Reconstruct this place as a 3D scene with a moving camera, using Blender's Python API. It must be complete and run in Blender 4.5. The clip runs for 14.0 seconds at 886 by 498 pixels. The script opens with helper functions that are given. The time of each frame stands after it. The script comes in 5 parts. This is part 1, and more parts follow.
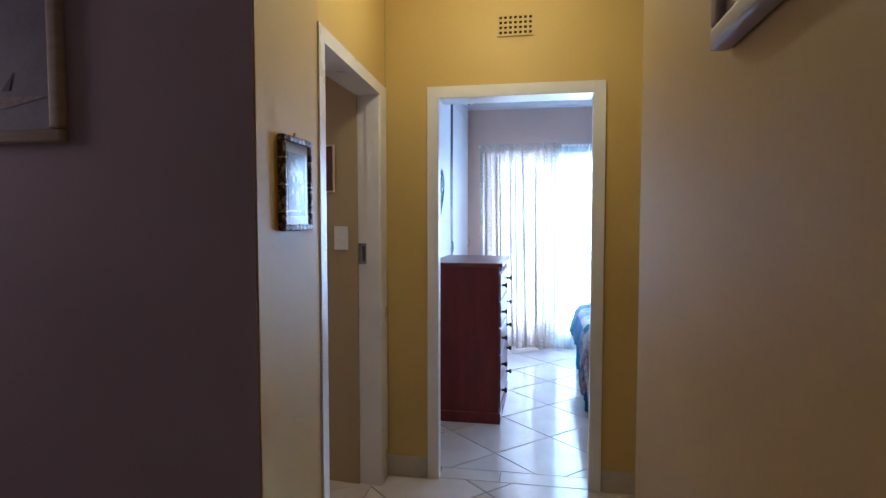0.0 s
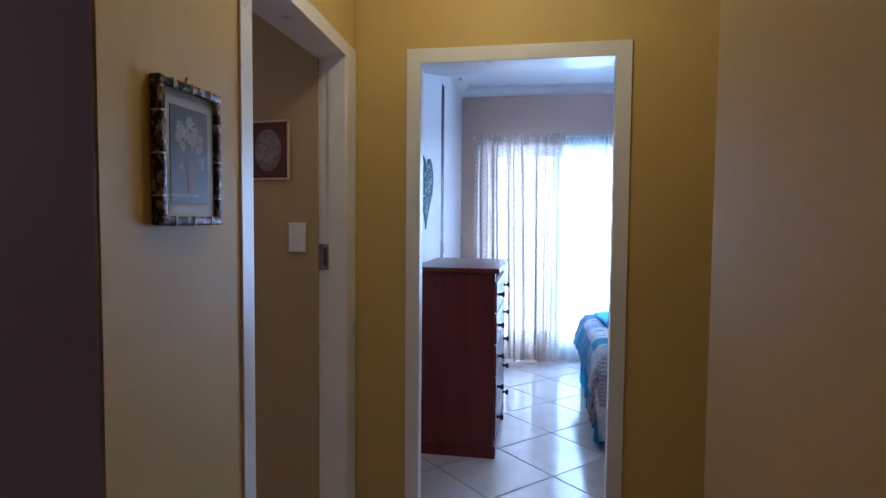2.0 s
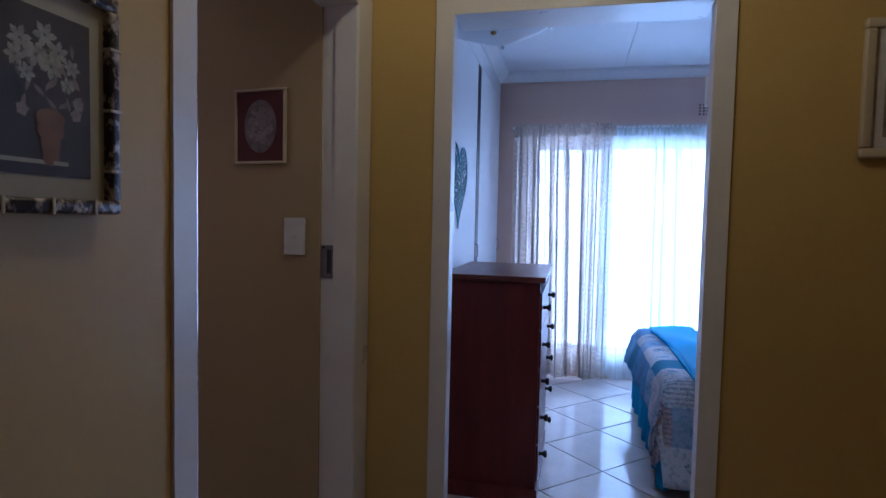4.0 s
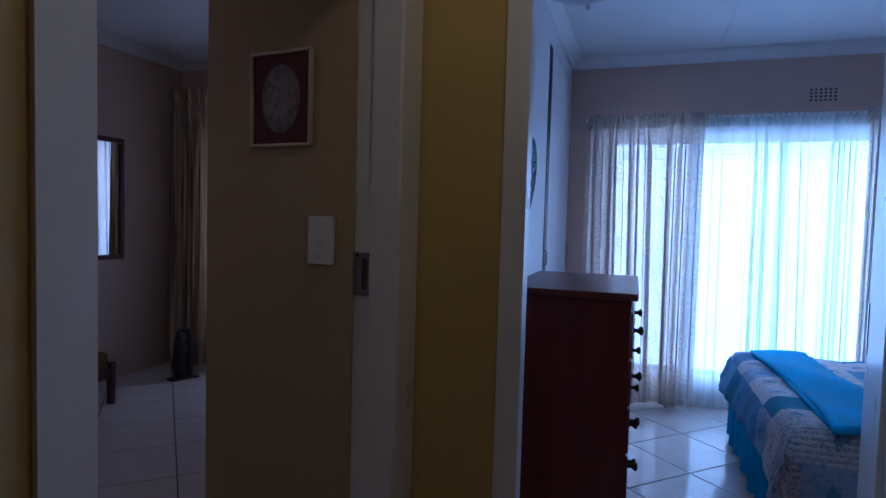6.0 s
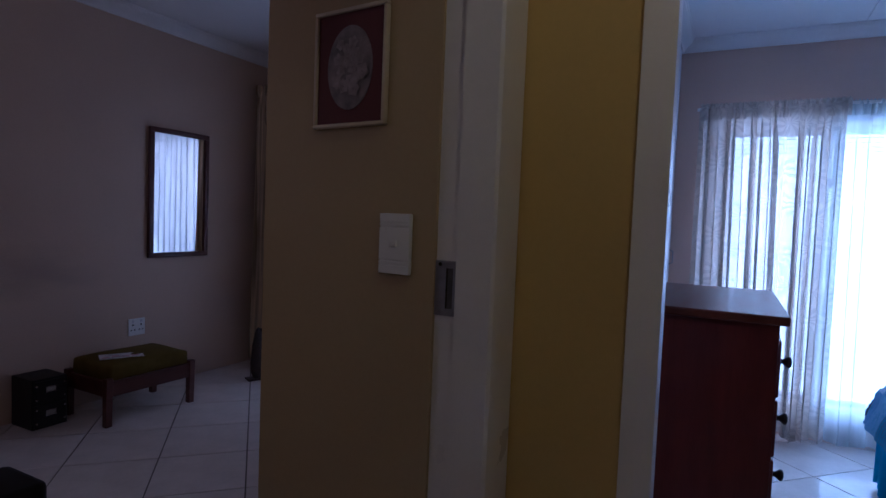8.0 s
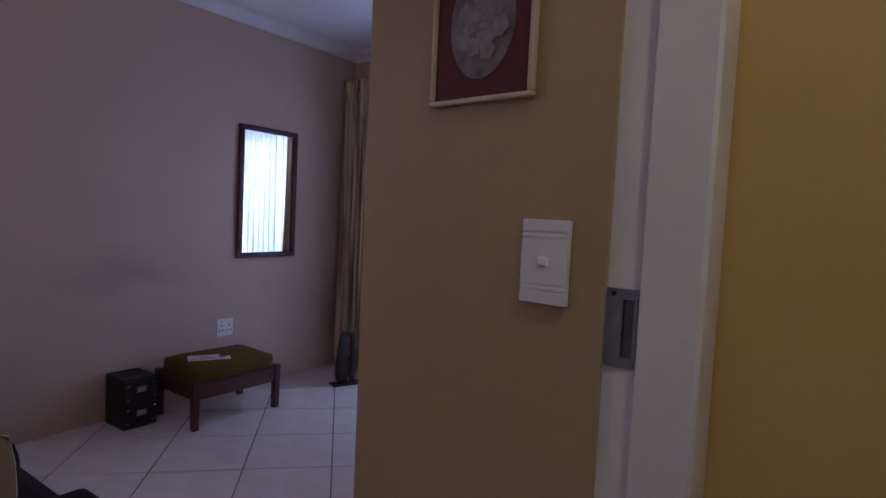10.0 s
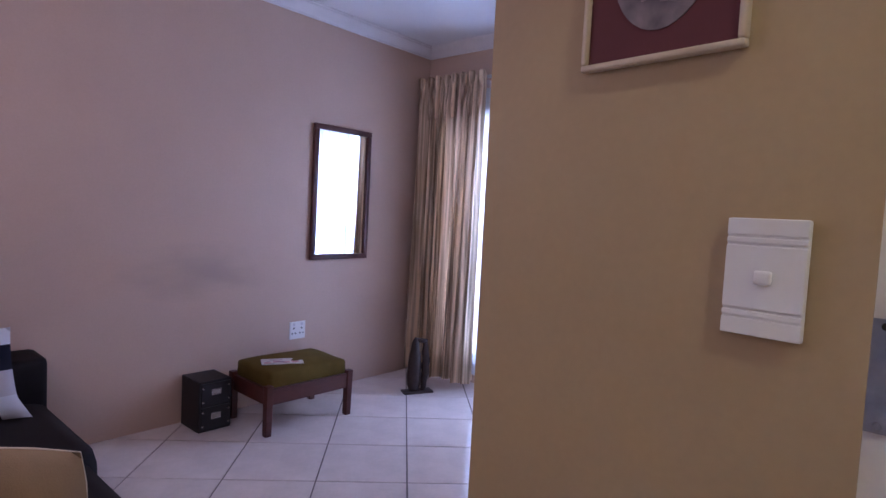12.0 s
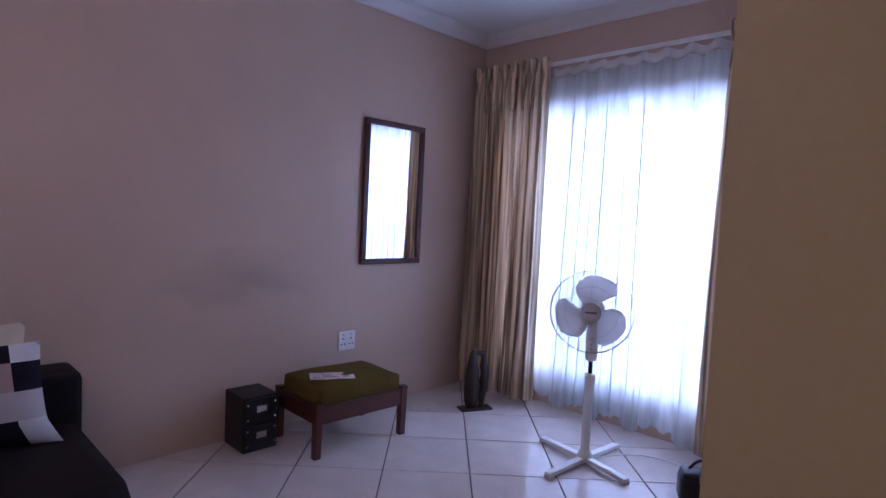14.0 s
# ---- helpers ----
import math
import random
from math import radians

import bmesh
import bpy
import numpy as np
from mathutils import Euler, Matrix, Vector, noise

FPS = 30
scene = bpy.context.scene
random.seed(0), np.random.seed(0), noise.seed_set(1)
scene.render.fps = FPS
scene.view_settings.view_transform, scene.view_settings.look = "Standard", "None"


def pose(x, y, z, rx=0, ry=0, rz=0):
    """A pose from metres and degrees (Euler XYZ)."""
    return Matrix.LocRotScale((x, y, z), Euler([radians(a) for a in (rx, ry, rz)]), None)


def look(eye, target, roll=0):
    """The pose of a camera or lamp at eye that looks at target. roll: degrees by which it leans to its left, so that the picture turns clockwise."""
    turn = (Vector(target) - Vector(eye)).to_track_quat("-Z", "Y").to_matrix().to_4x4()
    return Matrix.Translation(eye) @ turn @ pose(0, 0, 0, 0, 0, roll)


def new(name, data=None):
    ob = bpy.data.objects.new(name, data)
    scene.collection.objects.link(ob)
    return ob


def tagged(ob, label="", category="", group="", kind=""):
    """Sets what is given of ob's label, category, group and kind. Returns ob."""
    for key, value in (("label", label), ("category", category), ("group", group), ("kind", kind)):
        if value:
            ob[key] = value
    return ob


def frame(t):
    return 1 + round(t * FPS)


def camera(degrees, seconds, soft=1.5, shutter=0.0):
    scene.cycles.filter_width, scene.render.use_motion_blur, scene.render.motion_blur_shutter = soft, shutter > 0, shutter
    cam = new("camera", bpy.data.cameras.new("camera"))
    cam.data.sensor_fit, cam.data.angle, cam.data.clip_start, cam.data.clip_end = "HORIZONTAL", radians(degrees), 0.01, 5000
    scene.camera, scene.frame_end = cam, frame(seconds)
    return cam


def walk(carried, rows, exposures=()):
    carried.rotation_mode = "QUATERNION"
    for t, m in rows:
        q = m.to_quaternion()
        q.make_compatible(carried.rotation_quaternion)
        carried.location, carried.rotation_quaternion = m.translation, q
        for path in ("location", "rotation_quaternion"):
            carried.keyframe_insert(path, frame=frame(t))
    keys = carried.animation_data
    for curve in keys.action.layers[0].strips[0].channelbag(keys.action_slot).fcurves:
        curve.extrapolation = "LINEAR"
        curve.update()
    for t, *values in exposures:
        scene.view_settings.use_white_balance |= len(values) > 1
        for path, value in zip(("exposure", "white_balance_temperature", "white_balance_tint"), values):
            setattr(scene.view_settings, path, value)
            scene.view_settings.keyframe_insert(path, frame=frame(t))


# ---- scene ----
cam = camera(75.9, 14.0)
PATH = [
    (0, (0.083, 0.168, 1.399), (-0.267, 2.135, 1.294), 0.0),
    (0.5, (0.078, 0.318, 1.391), (-0.263, 2.286, 1.286), 0.2),
    (1, (0.071, 0.472, 1.394), (-0.264, 2.44, 1.287), 0.2),
    (1.5, (0.056, 0.609, 1.379), (-0.275, 2.578, 1.272), 0.3),
    (2, (0.037, 0.764, 1.381), (-0.3, 2.733, 1.276), 0.5),
    (2.5, (0.002, 0.906, 1.379), (-0.342, 2.873, 1.276), 0.6),
    (2.7, (-0.013, 0.954, 1.375), (-0.355, 2.922, 1.272), 0.7),
    (5, (-0.117, 1.521, 1.367), (-0.675, 3.439, 1.262), 1.5),
    (5.5, (-0.166, 1.628, 1.365), (-0.759, 3.536, 1.264), 1.5),
    (6, (-0.204, 1.728, 1.357), (-0.848, 3.619, 1.259), 1.6),
    (6.5, (-0.241, 1.809, 1.364), (-0.941, 3.68, 1.264), 1.8),
    (7, (-0.267, 1.881, 1.363), (-1.032, 3.726, 1.261), 2.0),
    (7.5, (-0.298, 1.946, 1.356), (-1.134, 3.759, 1.252), 2.2),
    (8, (-0.359, 2.015, 1.354), (-1.261, 3.797, 1.248), 2.3),
    (8.5, (-0.425, 2.095, 1.357), (-1.394, 3.841, 1.246), 2.5),
    (11, (-0.724, 2.289, 1.361), (-1.95, 3.864, 1.239), 2.8),
    (11.5, (-0.772, 2.321, 1.354), (-2.04, 3.863, 1.232), 2.9),
    (12, (-0.826, 2.333, 1.348), (-2.135, 3.841, 1.227), 3.0),
    (12.5, (-0.907, 2.366, 1.354), (-2.252, 3.842, 1.228), 3.0),
    (13, (-0.997, 2.401, 1.328), (-2.364, 3.857, 1.213), 2.9),
    (13.5, (-1.08, 2.443, 1.335), (-2.472, 3.875, 1.217), 2.8),
    (14, (-1.166, 2.487, 1.327), (-2.572, 3.905, 1.21), 2.8),
]
EXPOSURES = [
    (0, 0.0, 5850, 24), (1.5, -0.25, 5750, 25), (2.7, -0.7, 5550, 29), (4.8, -1.5, 5150, 34), (5.5, -1.80, 5020, 34), (6.0, -2.03, 5000, 32), (6.5, -2.17, 4980, 31),
    (8.0, -1.75, 5100, 35), (8.7, -1.38, 5150, 37), (10.8, 0.03, 5200, 39), (11.4, 0.37, 5210, 39), (12.0, 0.64, 5220, 39), (12.5, 0.65, 5180, 39), (13.0, 0.5, 5150, 39), (14, 0.12, 5120, 38),
]
walk(cam, [(t, look(eye, target, roll)) for t, eye, target, roll in PATH], EXPOSURES)

# ---- world, sun, large lights ----
world = bpy.data.worlds.new("sky")
scene.world = world
world.use_nodes = True
wn = world.node_tree
sky = wn.nodes.new("ShaderNodeTexSky")
sky.sky_type, sky.sun_disc = "NISHITA", False
sky.sun_elevation, sky.sun_rotation = radians(58), radians(250)
wn.links.new(sky.outputs[0], wn.nodes["Background"].inputs[0])
wn.nodes["Background"].inputs[1].default_value = 0.15
sun_data = bpy.data.lights.new("sun", "SUN")
sun_data.energy, sun_data.angle, sun_data.color = 4.5, radians(0.5), (1.0, 0.95, 0.88)
sun = new("sun", sun_data)
sun.matrix_world = look((-8, -3, 14), (0, 0, 0))


def area_lamp(name, m, w, h, watts, color):
    """An area lamp, for the sky's light at a window and for added fill."""
    d = bpy.data.lights.new(name, "AREA")
    d.shape, d.size, d.size_y, d.energy, d.color = "RECTANGLE", w, h, watts, color
    ob = new(name, d)
    ob.matrix_world = m
    return ob


# the two bedroom windows look north and take the sky's light from above; two unseen lamps
# are added as fill, over the sofa and in the lounge behind the walker
area_lamp("window_light_blue_room", look((0.8, 7.4, 1.15), (0.8, 6.494, 0.727)), 2.7, 2.76, 560, (0.47, 0.73, 1.0))
area_lamp("window_light_brown_room", look((-2.915, 6.76, 1.45), (-2.915, 5.854, 1.027)), 2.0, 2.5, 132, (0.76, 0.86, 1.0))
# added warm fill; the wall over the sofa has no window
area_lamp("fill_light_over_sofa", look((-2.75, 2.06, 1.75), (-2.9, 6, 1.2)), 1.6, 0.9, 8.5, (1.0, 0.84, 0.72))
# unseen fill added for the lounge and passage walls, before a windowless wall
area_lamp("fill_light_lounge", look((-3.16, 0.9, 1.9), (0, 0.9, 1.9)), 0.7, 0.9, 6.2, (1.0, 0.88, 0.84))
bulb = bpy.data.lights.new("hall_bulb", "POINT")
bulb.energy, bulb.color, bulb.shadow_soft_size = 11, (1.0, 0.97, 0.56), 0.06
new("hall_bulb", bulb).location = (-0.12, 2.38, 2.50)


# ---- materials ----
def material(name, color, rough=0.6, metal=0.0, var=0.12, scale=4.0, fine=60.0, bump=0.05, spec=0.5, stretch=(1, 1, 1), color2=None, coat=0.0, edge=(0.4, 0.95)):
    """A surface with broad stains, fine grain and relief, in metres."""
    m = bpy.data.materials.new(name)
    m.use_nodes = True
    n, l = m.node_tree.nodes, m.node_tree.links
    b = n["Principled BSDF"]
    b.inputs["Metallic"].default_value, b.inputs["Specular IOR Level"].default_value = metal, spec
    b.inputs["Coat Weight"].default_value = coat
    co = n.new("ShaderNodeTexCoord")
    mp = n.new("ShaderNodeMapping")
    mp.inputs["Scale"].default_value = stretch
    l.new(co.outputs["Object"], mp.inputs[0])
    big, small = n.new("ShaderNodeTexNoise"), n.new("ShaderNodeTexNoise")
    big.inputs["Scale"].default_value, big.inputs["Detail"].default_value = scale, 6
    small.inputs["Scale"].default_value, small.inputs["Detail"].default_value = fine, 4
    l.new(mp.outputs[0], big.inputs["Vector"]), l.new(mp.outputs[0], small.inputs["Vector"])
    add = n.new("ShaderNodeMath")
    add.operation = "MULTIPLY_ADD"
    l.new(small.outputs[0], add.inputs[0])
    add.inputs[1].default_value = 0.35
    l.new(big.outputs[0], add.inputs[2])
    rng = n.new("ShaderNodeMapRange")
    rng.inputs[1].default_value, rng.inputs[2].default_value = edge
    l.new(add.outputs[0], rng.inputs[0])
    mix = n.new("ShaderNodeMix")
    mix.data_type = "RGBA"
    lo = [c * (1 - var) for c in color]
    hi = list(color2) if color2 else [min(1, c * (1 + var)) for c in color]
    mix.inputs[6].default_value, mix.inputs[7].default_value = (*lo, 1), (*hi, 1)
    l.new(rng.outputs[0], mix.inputs[0])
    l.new(mix.outputs[2], b.inputs["Base Color"])
    rr = n.new("ShaderNodeMapRange")
    rr.inputs[3].default_value, rr.inputs[4].default_value = max(0.02, rough - 0.08), min(1, rough + 0.08)
    l.new(big.outputs[0], rr.inputs[0])
    l.new(rr.outputs[0], b.inputs["Roughness"])
    if bump:
        bm_ = n.new("ShaderNodeBump")
        bm_.inputs["Strength"].default_value, bm_.inputs["Distance"].default_value = bump, 0.01
        l.new(add.outputs[0], bm_.inputs["Height"])
        l.new(bm_.outputs[0], b.inputs["Normal"])
    return m


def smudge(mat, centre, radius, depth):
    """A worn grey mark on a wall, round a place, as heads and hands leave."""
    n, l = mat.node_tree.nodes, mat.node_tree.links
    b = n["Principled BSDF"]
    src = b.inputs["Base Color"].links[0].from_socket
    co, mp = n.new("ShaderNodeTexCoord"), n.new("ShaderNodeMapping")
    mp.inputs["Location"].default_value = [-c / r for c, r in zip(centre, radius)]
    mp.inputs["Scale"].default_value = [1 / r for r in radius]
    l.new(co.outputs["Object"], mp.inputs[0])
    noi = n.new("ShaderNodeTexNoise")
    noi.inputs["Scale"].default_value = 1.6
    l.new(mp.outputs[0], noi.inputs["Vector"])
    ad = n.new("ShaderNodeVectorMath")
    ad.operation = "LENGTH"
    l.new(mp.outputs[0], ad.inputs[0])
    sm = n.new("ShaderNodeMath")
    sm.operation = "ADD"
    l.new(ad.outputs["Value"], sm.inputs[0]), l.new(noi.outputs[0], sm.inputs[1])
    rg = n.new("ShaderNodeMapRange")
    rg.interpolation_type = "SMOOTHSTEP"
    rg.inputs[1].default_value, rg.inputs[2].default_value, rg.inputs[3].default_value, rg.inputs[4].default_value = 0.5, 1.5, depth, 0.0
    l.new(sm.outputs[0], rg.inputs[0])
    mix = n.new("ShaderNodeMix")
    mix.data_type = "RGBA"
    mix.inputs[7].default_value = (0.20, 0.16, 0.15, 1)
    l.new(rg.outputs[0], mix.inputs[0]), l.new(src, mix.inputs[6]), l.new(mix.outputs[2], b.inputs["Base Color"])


def cloth(name, color, clear, through_share=0.5, sheen=0.0, pattern=None, color2=None, dark=0.86, streak=(1, 1, 0.25)):
    """Thin curtain cloth: part open weave, part threads that pass and scatter light."""
    m = bpy.data.materials.new(name)
    m.use_nodes = True
    n, l = m.node_tree.nodes, m.node_tree.links
    n.remove(n["Principled BSDF"])
    out = n["Material Output"]
    co = n.new("ShaderNodeTexCoord")
    noi = n.new("ShaderNodeTexNoise")
    noi.inputs["Scale"].default_value, noi.inputs["Detail"].default_value = 14, 5
    mp = n.new("ShaderNodeMapping")
    mp.inputs["Scale"].default_value = streak
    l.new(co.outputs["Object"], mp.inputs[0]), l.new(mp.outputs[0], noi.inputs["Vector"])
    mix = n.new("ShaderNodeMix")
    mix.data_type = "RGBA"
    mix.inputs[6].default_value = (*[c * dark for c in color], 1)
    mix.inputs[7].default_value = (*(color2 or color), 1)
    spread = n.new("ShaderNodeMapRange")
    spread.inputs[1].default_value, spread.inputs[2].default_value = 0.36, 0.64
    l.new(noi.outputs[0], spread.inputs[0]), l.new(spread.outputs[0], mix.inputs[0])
    dif, tra, op = n.new("ShaderNodeBsdfDiffuse"), n.new("ShaderNodeBsdfTranslucent"), n.new("ShaderNodeBsdfTransparent")
    l.new(mix.outputs[2], dif.inputs[0]), l.new(mix.outputs[2], tra.inputs[0])
    a, b = n.new("ShaderNodeMixShader"), n.new("ShaderNodeMixShader")
    a.inputs[0].default_value = through_share
    l.new(dif.outputs[0], a.inputs[1]), l.new(tra.outputs[0], a.inputs[2])
    b.inputs[0].default_value = clear
    l.new(a.outputs[0], b.inputs[1]), l.new(op.outputs[0], b.inputs[2])
    if pattern:
        # woven palm sprays that follow the cloth: threads lie denser along each frond
        uvm, vor = n.new("ShaderNodeMapping"), n.new("ShaderNodeTexVoronoi")
        uvm.inputs["Scale"].default_value = (5.0, 4.2, 1.0)
        vor.voronoi_dimensions = "2D"
        vor.inputs["Scale"].default_value, vor.inputs["Randomness"].default_value = 1.0, 0.7
        l.new(co.outputs["UV"], uvm.inputs[0]), l.new(uvm.outputs[0], vor.inputs["Vector"])
        away, sep = n.new("ShaderNodeVectorMath"), n.new("ShaderNodeSeparateXYZ")
        away.operation = "SUBTRACT"
        l.new(uvm.outputs[0], away.inputs[0]), l.new(vor.outputs["Position"], away.inputs[1]), l.new(away.outputs[0], sep.inputs[0])
        ang, spin, frond = n.new("ShaderNodeMath"), n.new("ShaderNodeMath"), n.new("ShaderNodeMath")
        ang.operation, spin.operation, frond.operation = "ARCTAN2", "MULTIPLY_ADD", "SINE"
        l.new(sep.outputs[1], ang.inputs[0]), l.new(sep.outputs[0], ang.inputs[1])
        spin.inputs[1].default_value = 11.0
        bend = n.new("ShaderNodeMath")
        bend.operation = "MULTIPLY"
        bend.inputs[1].default_value = 7.0
        l.new(vor.outputs["Distance"], bend.inputs[0])
        l.new(ang.outputs[0], spin.inputs[0]), l.new(bend.outputs[0], spin.inputs[2]), l.new(spin.outputs[0], frond.inputs[0])
        r, rim, sel = n.new("ShaderNodeMapRange"), n.new("ShaderNodeMapRange"), n.new("ShaderNodeMix")
        r.inputs[1].default_value, r.inputs[2].default_value = -0.15, 0.35
        r.inputs[3].default_value, r.inputs[4].default_value = clear * pattern, clear
        rim.inputs[1].default_value, rim.inputs[2].default_value = 0.40, 0.48
        l.new(frond.outputs[0], r.inputs[0]), l.new(vor.outputs["Distance"], rim.inputs[0])
        l.new(rim.outputs[0], sel.inputs[0]), l.new(r.outputs[0], sel.inputs[2])
        sel.inputs[3].default_value = clear * 0.85
        l.new(sel.outputs[0], b.inputs[0])
    if sheen:
        gl, mx = n.new("ShaderNodeBsdfGlossy"), n.new("ShaderNodeMixShader")
        gl.inputs["Roughness"].default_value = 0.42
        l.new(mix.outputs[2], gl.inputs[0])
        mx.inputs[0].default_value = sheen
        l.new(b.outputs[0], mx.inputs[1]), l.new(gl.outputs[0], mx.inputs[2])
        b = mx
    l.new(b.outputs[0], out.inputs[0])
    return m


def patches(name, colors, size, rough=0.85, soft_motif=0.0, print_scale=16, star=0.0):
    """Patchwork cloth: square patches whose colour is drawn per patch."""
    m = bpy.data.materials.new(name)
    m.use_nodes = True
    n, l = m.node_tree.nodes, m.node_tree.links
    b = n["Principled BSDF"]
    b.inputs["Roughness"].default_value, b.inputs["Specular IOR Level"].default_value = rough, 0.2
    co = n.new("ShaderNodeTexCoord")
    mp = n.new("ShaderNodeMapping")
    mp.inputs["Scale"].default_value = [1 / s if s else 0 for s in size]
    l.new(co.outputs["UV"], mp.inputs[0])
    fl = n.new("ShaderNodeVectorMath")
    fl.operation = "FLOOR"
    l.new(mp.outputs[0], fl.inputs[0])
    wh = n.new("ShaderNodeTexWhiteNoise")
    l.new(fl.outputs[0], wh.inputs["Vector"])
    ramp = n.new("ShaderNodeValToRGB")
    ramp.color_ramp.interpolation = "CONSTANT"
    while len(ramp.color_ramp.elements) < len(colors):
        ramp.color_ramp.elements.new(0.5)
    for i, c in enumerate(colors):
        ramp.color_ramp.elements[i].position, ramp.color_ramp.elements[i].color = i / len(colors), (*c, 1)
    l.new(wh.outputs[0], ramp.inputs[0])
    noi = n.new("ShaderNodeTexNoise")
    noi.inputs["Scale"].default_value, noi.inputs["Detail"].default_value = print_scale, 5
    l.new(co.outputs["Object"], noi.inputs["Vector"])
    rg = n.new("ShaderNodeMapRange")
    rg.inputs[1].default_value, rg.inputs[2].default_value = 0.52, 0.62
    rg.inputs[3].default_value, rg.inputs[4].default_value = 0, soft_motif
    l.new(noi.outputs[0], rg.inputs[0])
    mix = n.new("ShaderNodeMix")
    mix.data_type = "RGBA"
    mix.inputs[7].default_value = (*colors[0], 1)
    l.new(rg.outputs[0], mix.inputs[0]), l.new(ramp.outputs[0], mix.inputs[6])
    paint = mix.outputs[2]
    if star:
        # a ragged star sewn in the middle of each patch
        fr, sb, ln = n.new("ShaderNodeVectorMath"), n.new("ShaderNodeVectorMath"), n.new("ShaderNodeVectorMath")
        fr.operation, sb.operation, ln.operation = "FRACTION", "SUBTRACT", "LENGTH"
        sb.inputs[1].default_value = (0.5, 0.5, 0.0)
        l.new(mp.outputs[0], fr.inputs[0]), l.new(fr.outputs[0], sb.inputs[0]), l.new(sb.outputs[0], ln.inputs[0])
        sm = n.new("ShaderNodeMath")
        sm.operation = "MULTIPLY_ADD"
        sm.inputs[1].default_value = 0.9
        l.new(noi.outputs[0], sm.inputs[0]), l.new(ln.outputs["Value"], sm.inputs[2])
        sr = n.new("ShaderNodeMapRange")
        sr.inputs[1].default_value, sr.inputs[2].default_value, sr.inputs[3].default_value, sr.inputs[4].default_value = 0.54, 0.58, star, 0.0
        l.new(sm.outputs[0], sr.inputs[0])
        mx = n.new("ShaderNodeMix")
        mx.data_type = "RGBA"
        mx.inputs[7].default_value = (*colors[0], 1)
        l.new(sr.outputs[0], mx.inputs[0]), l.new(paint, mx.inputs[6])
        paint = mx.outputs[2]
    # rows of script printed on some patches, and stitched seams between them
    wv, pick, both, ink = n.new("ShaderNodeTexWave"), n.new("ShaderNodeMath"), n.new("ShaderNodeMath"), n.new("ShaderNodeMix")
    wv.inputs["Scale"].default_value, wv.inputs["Distortion"].default_value, wv.inputs["Detail Scale"].default_value = 13.0, 5.0, 9.0
    wv.bands_direction = "Y"
    l.new(co.outputs["UV"], wv.inputs["Vector"])
    sc = n.new("ShaderNodeSeparateColor")
    l.new(wh.outputs["Color"], sc.inputs[0])
    pick.operation, both.operation = "LESS_THAN", "MULTIPLY"
    pick.inputs[1].default_value = 0.42
    l.new(sc.outputs[1], pick.inputs[0])
    wr = n.new("ShaderNodeMapRange")
    wr.inputs[1].default_value, wr.inputs[2].default_value, wr.inputs[4].default_value = 0.55, 0.8, 0.55
    l.new(wv.outputs[1], wr.inputs[0]), l.new(wr.outputs[0], both.inputs[0]), l.new(pick.outputs[0], both.inputs[1])
    ink.data_type = "RGBA"
    ink.inputs[7].default_value = (0.10, 0.12, 0.20, 1)
    l.new(both.outputs[0], ink.inputs[0]), l.new(paint, ink.inputs[6])
    paint = ink.outputs[2]
    l.new(paint, b.inputs["Base Color"])
    bm_ = n.new("ShaderNodeBump")
    bm_.inputs["Strength"].default_value, bm_.inputs["Distance"].default_value = 0.3, 0.01
    l.new(noi.outputs[0], bm_.inputs["Height"]), l.new(bm_.outputs[0], b.inputs["Normal"])
    return m


def glass(name, tint=(1, 1, 1), rough=0.0):
    m = bpy.data.materials.new(name)
    m.use_nodes = True
    b = m.node_tree.nodes["Principled BSDF"]
    b.inputs["Base Color"].default_value, b.inputs["Roughness"].default_value = (*tint, 1), rough
    b.inputs["Transmission Weight"].default_value = 1.0
    return m


HALL = material("yellow_wall_paint", (0.62, 0.42, 0.135), 0.55, var=0.07, scale=1.6, fine=90, bump=0.06, spec=0.3)
PASSAGE = material("beige_passage_wall_paint", (0.55, 0.375, 0.15), 0.55, var=0.07, scale=1.6, fine=90, bump=0.06, spec=0.3)
BROWNROOM = material("pinkish_tan_wall_paint", (0.60, 0.44, 0.34), 0.6, var=0.07, scale=1.2, fine=90, bump=0.06, spec=0.3)
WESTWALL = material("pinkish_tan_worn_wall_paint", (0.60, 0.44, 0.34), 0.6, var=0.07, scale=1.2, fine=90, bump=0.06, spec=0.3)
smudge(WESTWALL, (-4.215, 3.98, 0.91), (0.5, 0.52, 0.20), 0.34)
KHAKI = material("khaki_tan_wall_paint", (0.44, 0.325, 0.178), 0.6, var=0.07, scale=1.2, fine=90, bump=0.06, spec=0.3)
BLUEROOM = material("grey_beige_wall_paint", (0.66, 0.47, 0.39), 0.6, var=0.06, scale=1.2, fine=90, bump=0.06, spec=0.3)
LOUNGE = material("mauve_brown_wall_paint", (0.355, 0.28, 0.32), 0.6, var=0.08, scale=1.2, fine=90, bump=0.06, spec=0.3)
CEIL = material("white_ceiling_paint", (0.78, 0.78, 0.79), 0.7, var=0.04, scale=2, fine=50, bump=0.05, spec=0.2)
GLOSSWHITE = material("white_gloss_enamel", (0.79, 0.75, 0.73), 0.3, var=0.05, scale=5, fine=120, bump=0.04)
MELAMINE = material("white_melamine", (0.78, 0.78, 0.80), 0.4, var=0.03, scale=2, fine=80, bump=0.02)
TILE = material("cream_ceramic_tile", (0.69, 0.61, 0.57), 0.13, var=0.10, scale=6, fine=40, bump=0.03, spec=0.6)
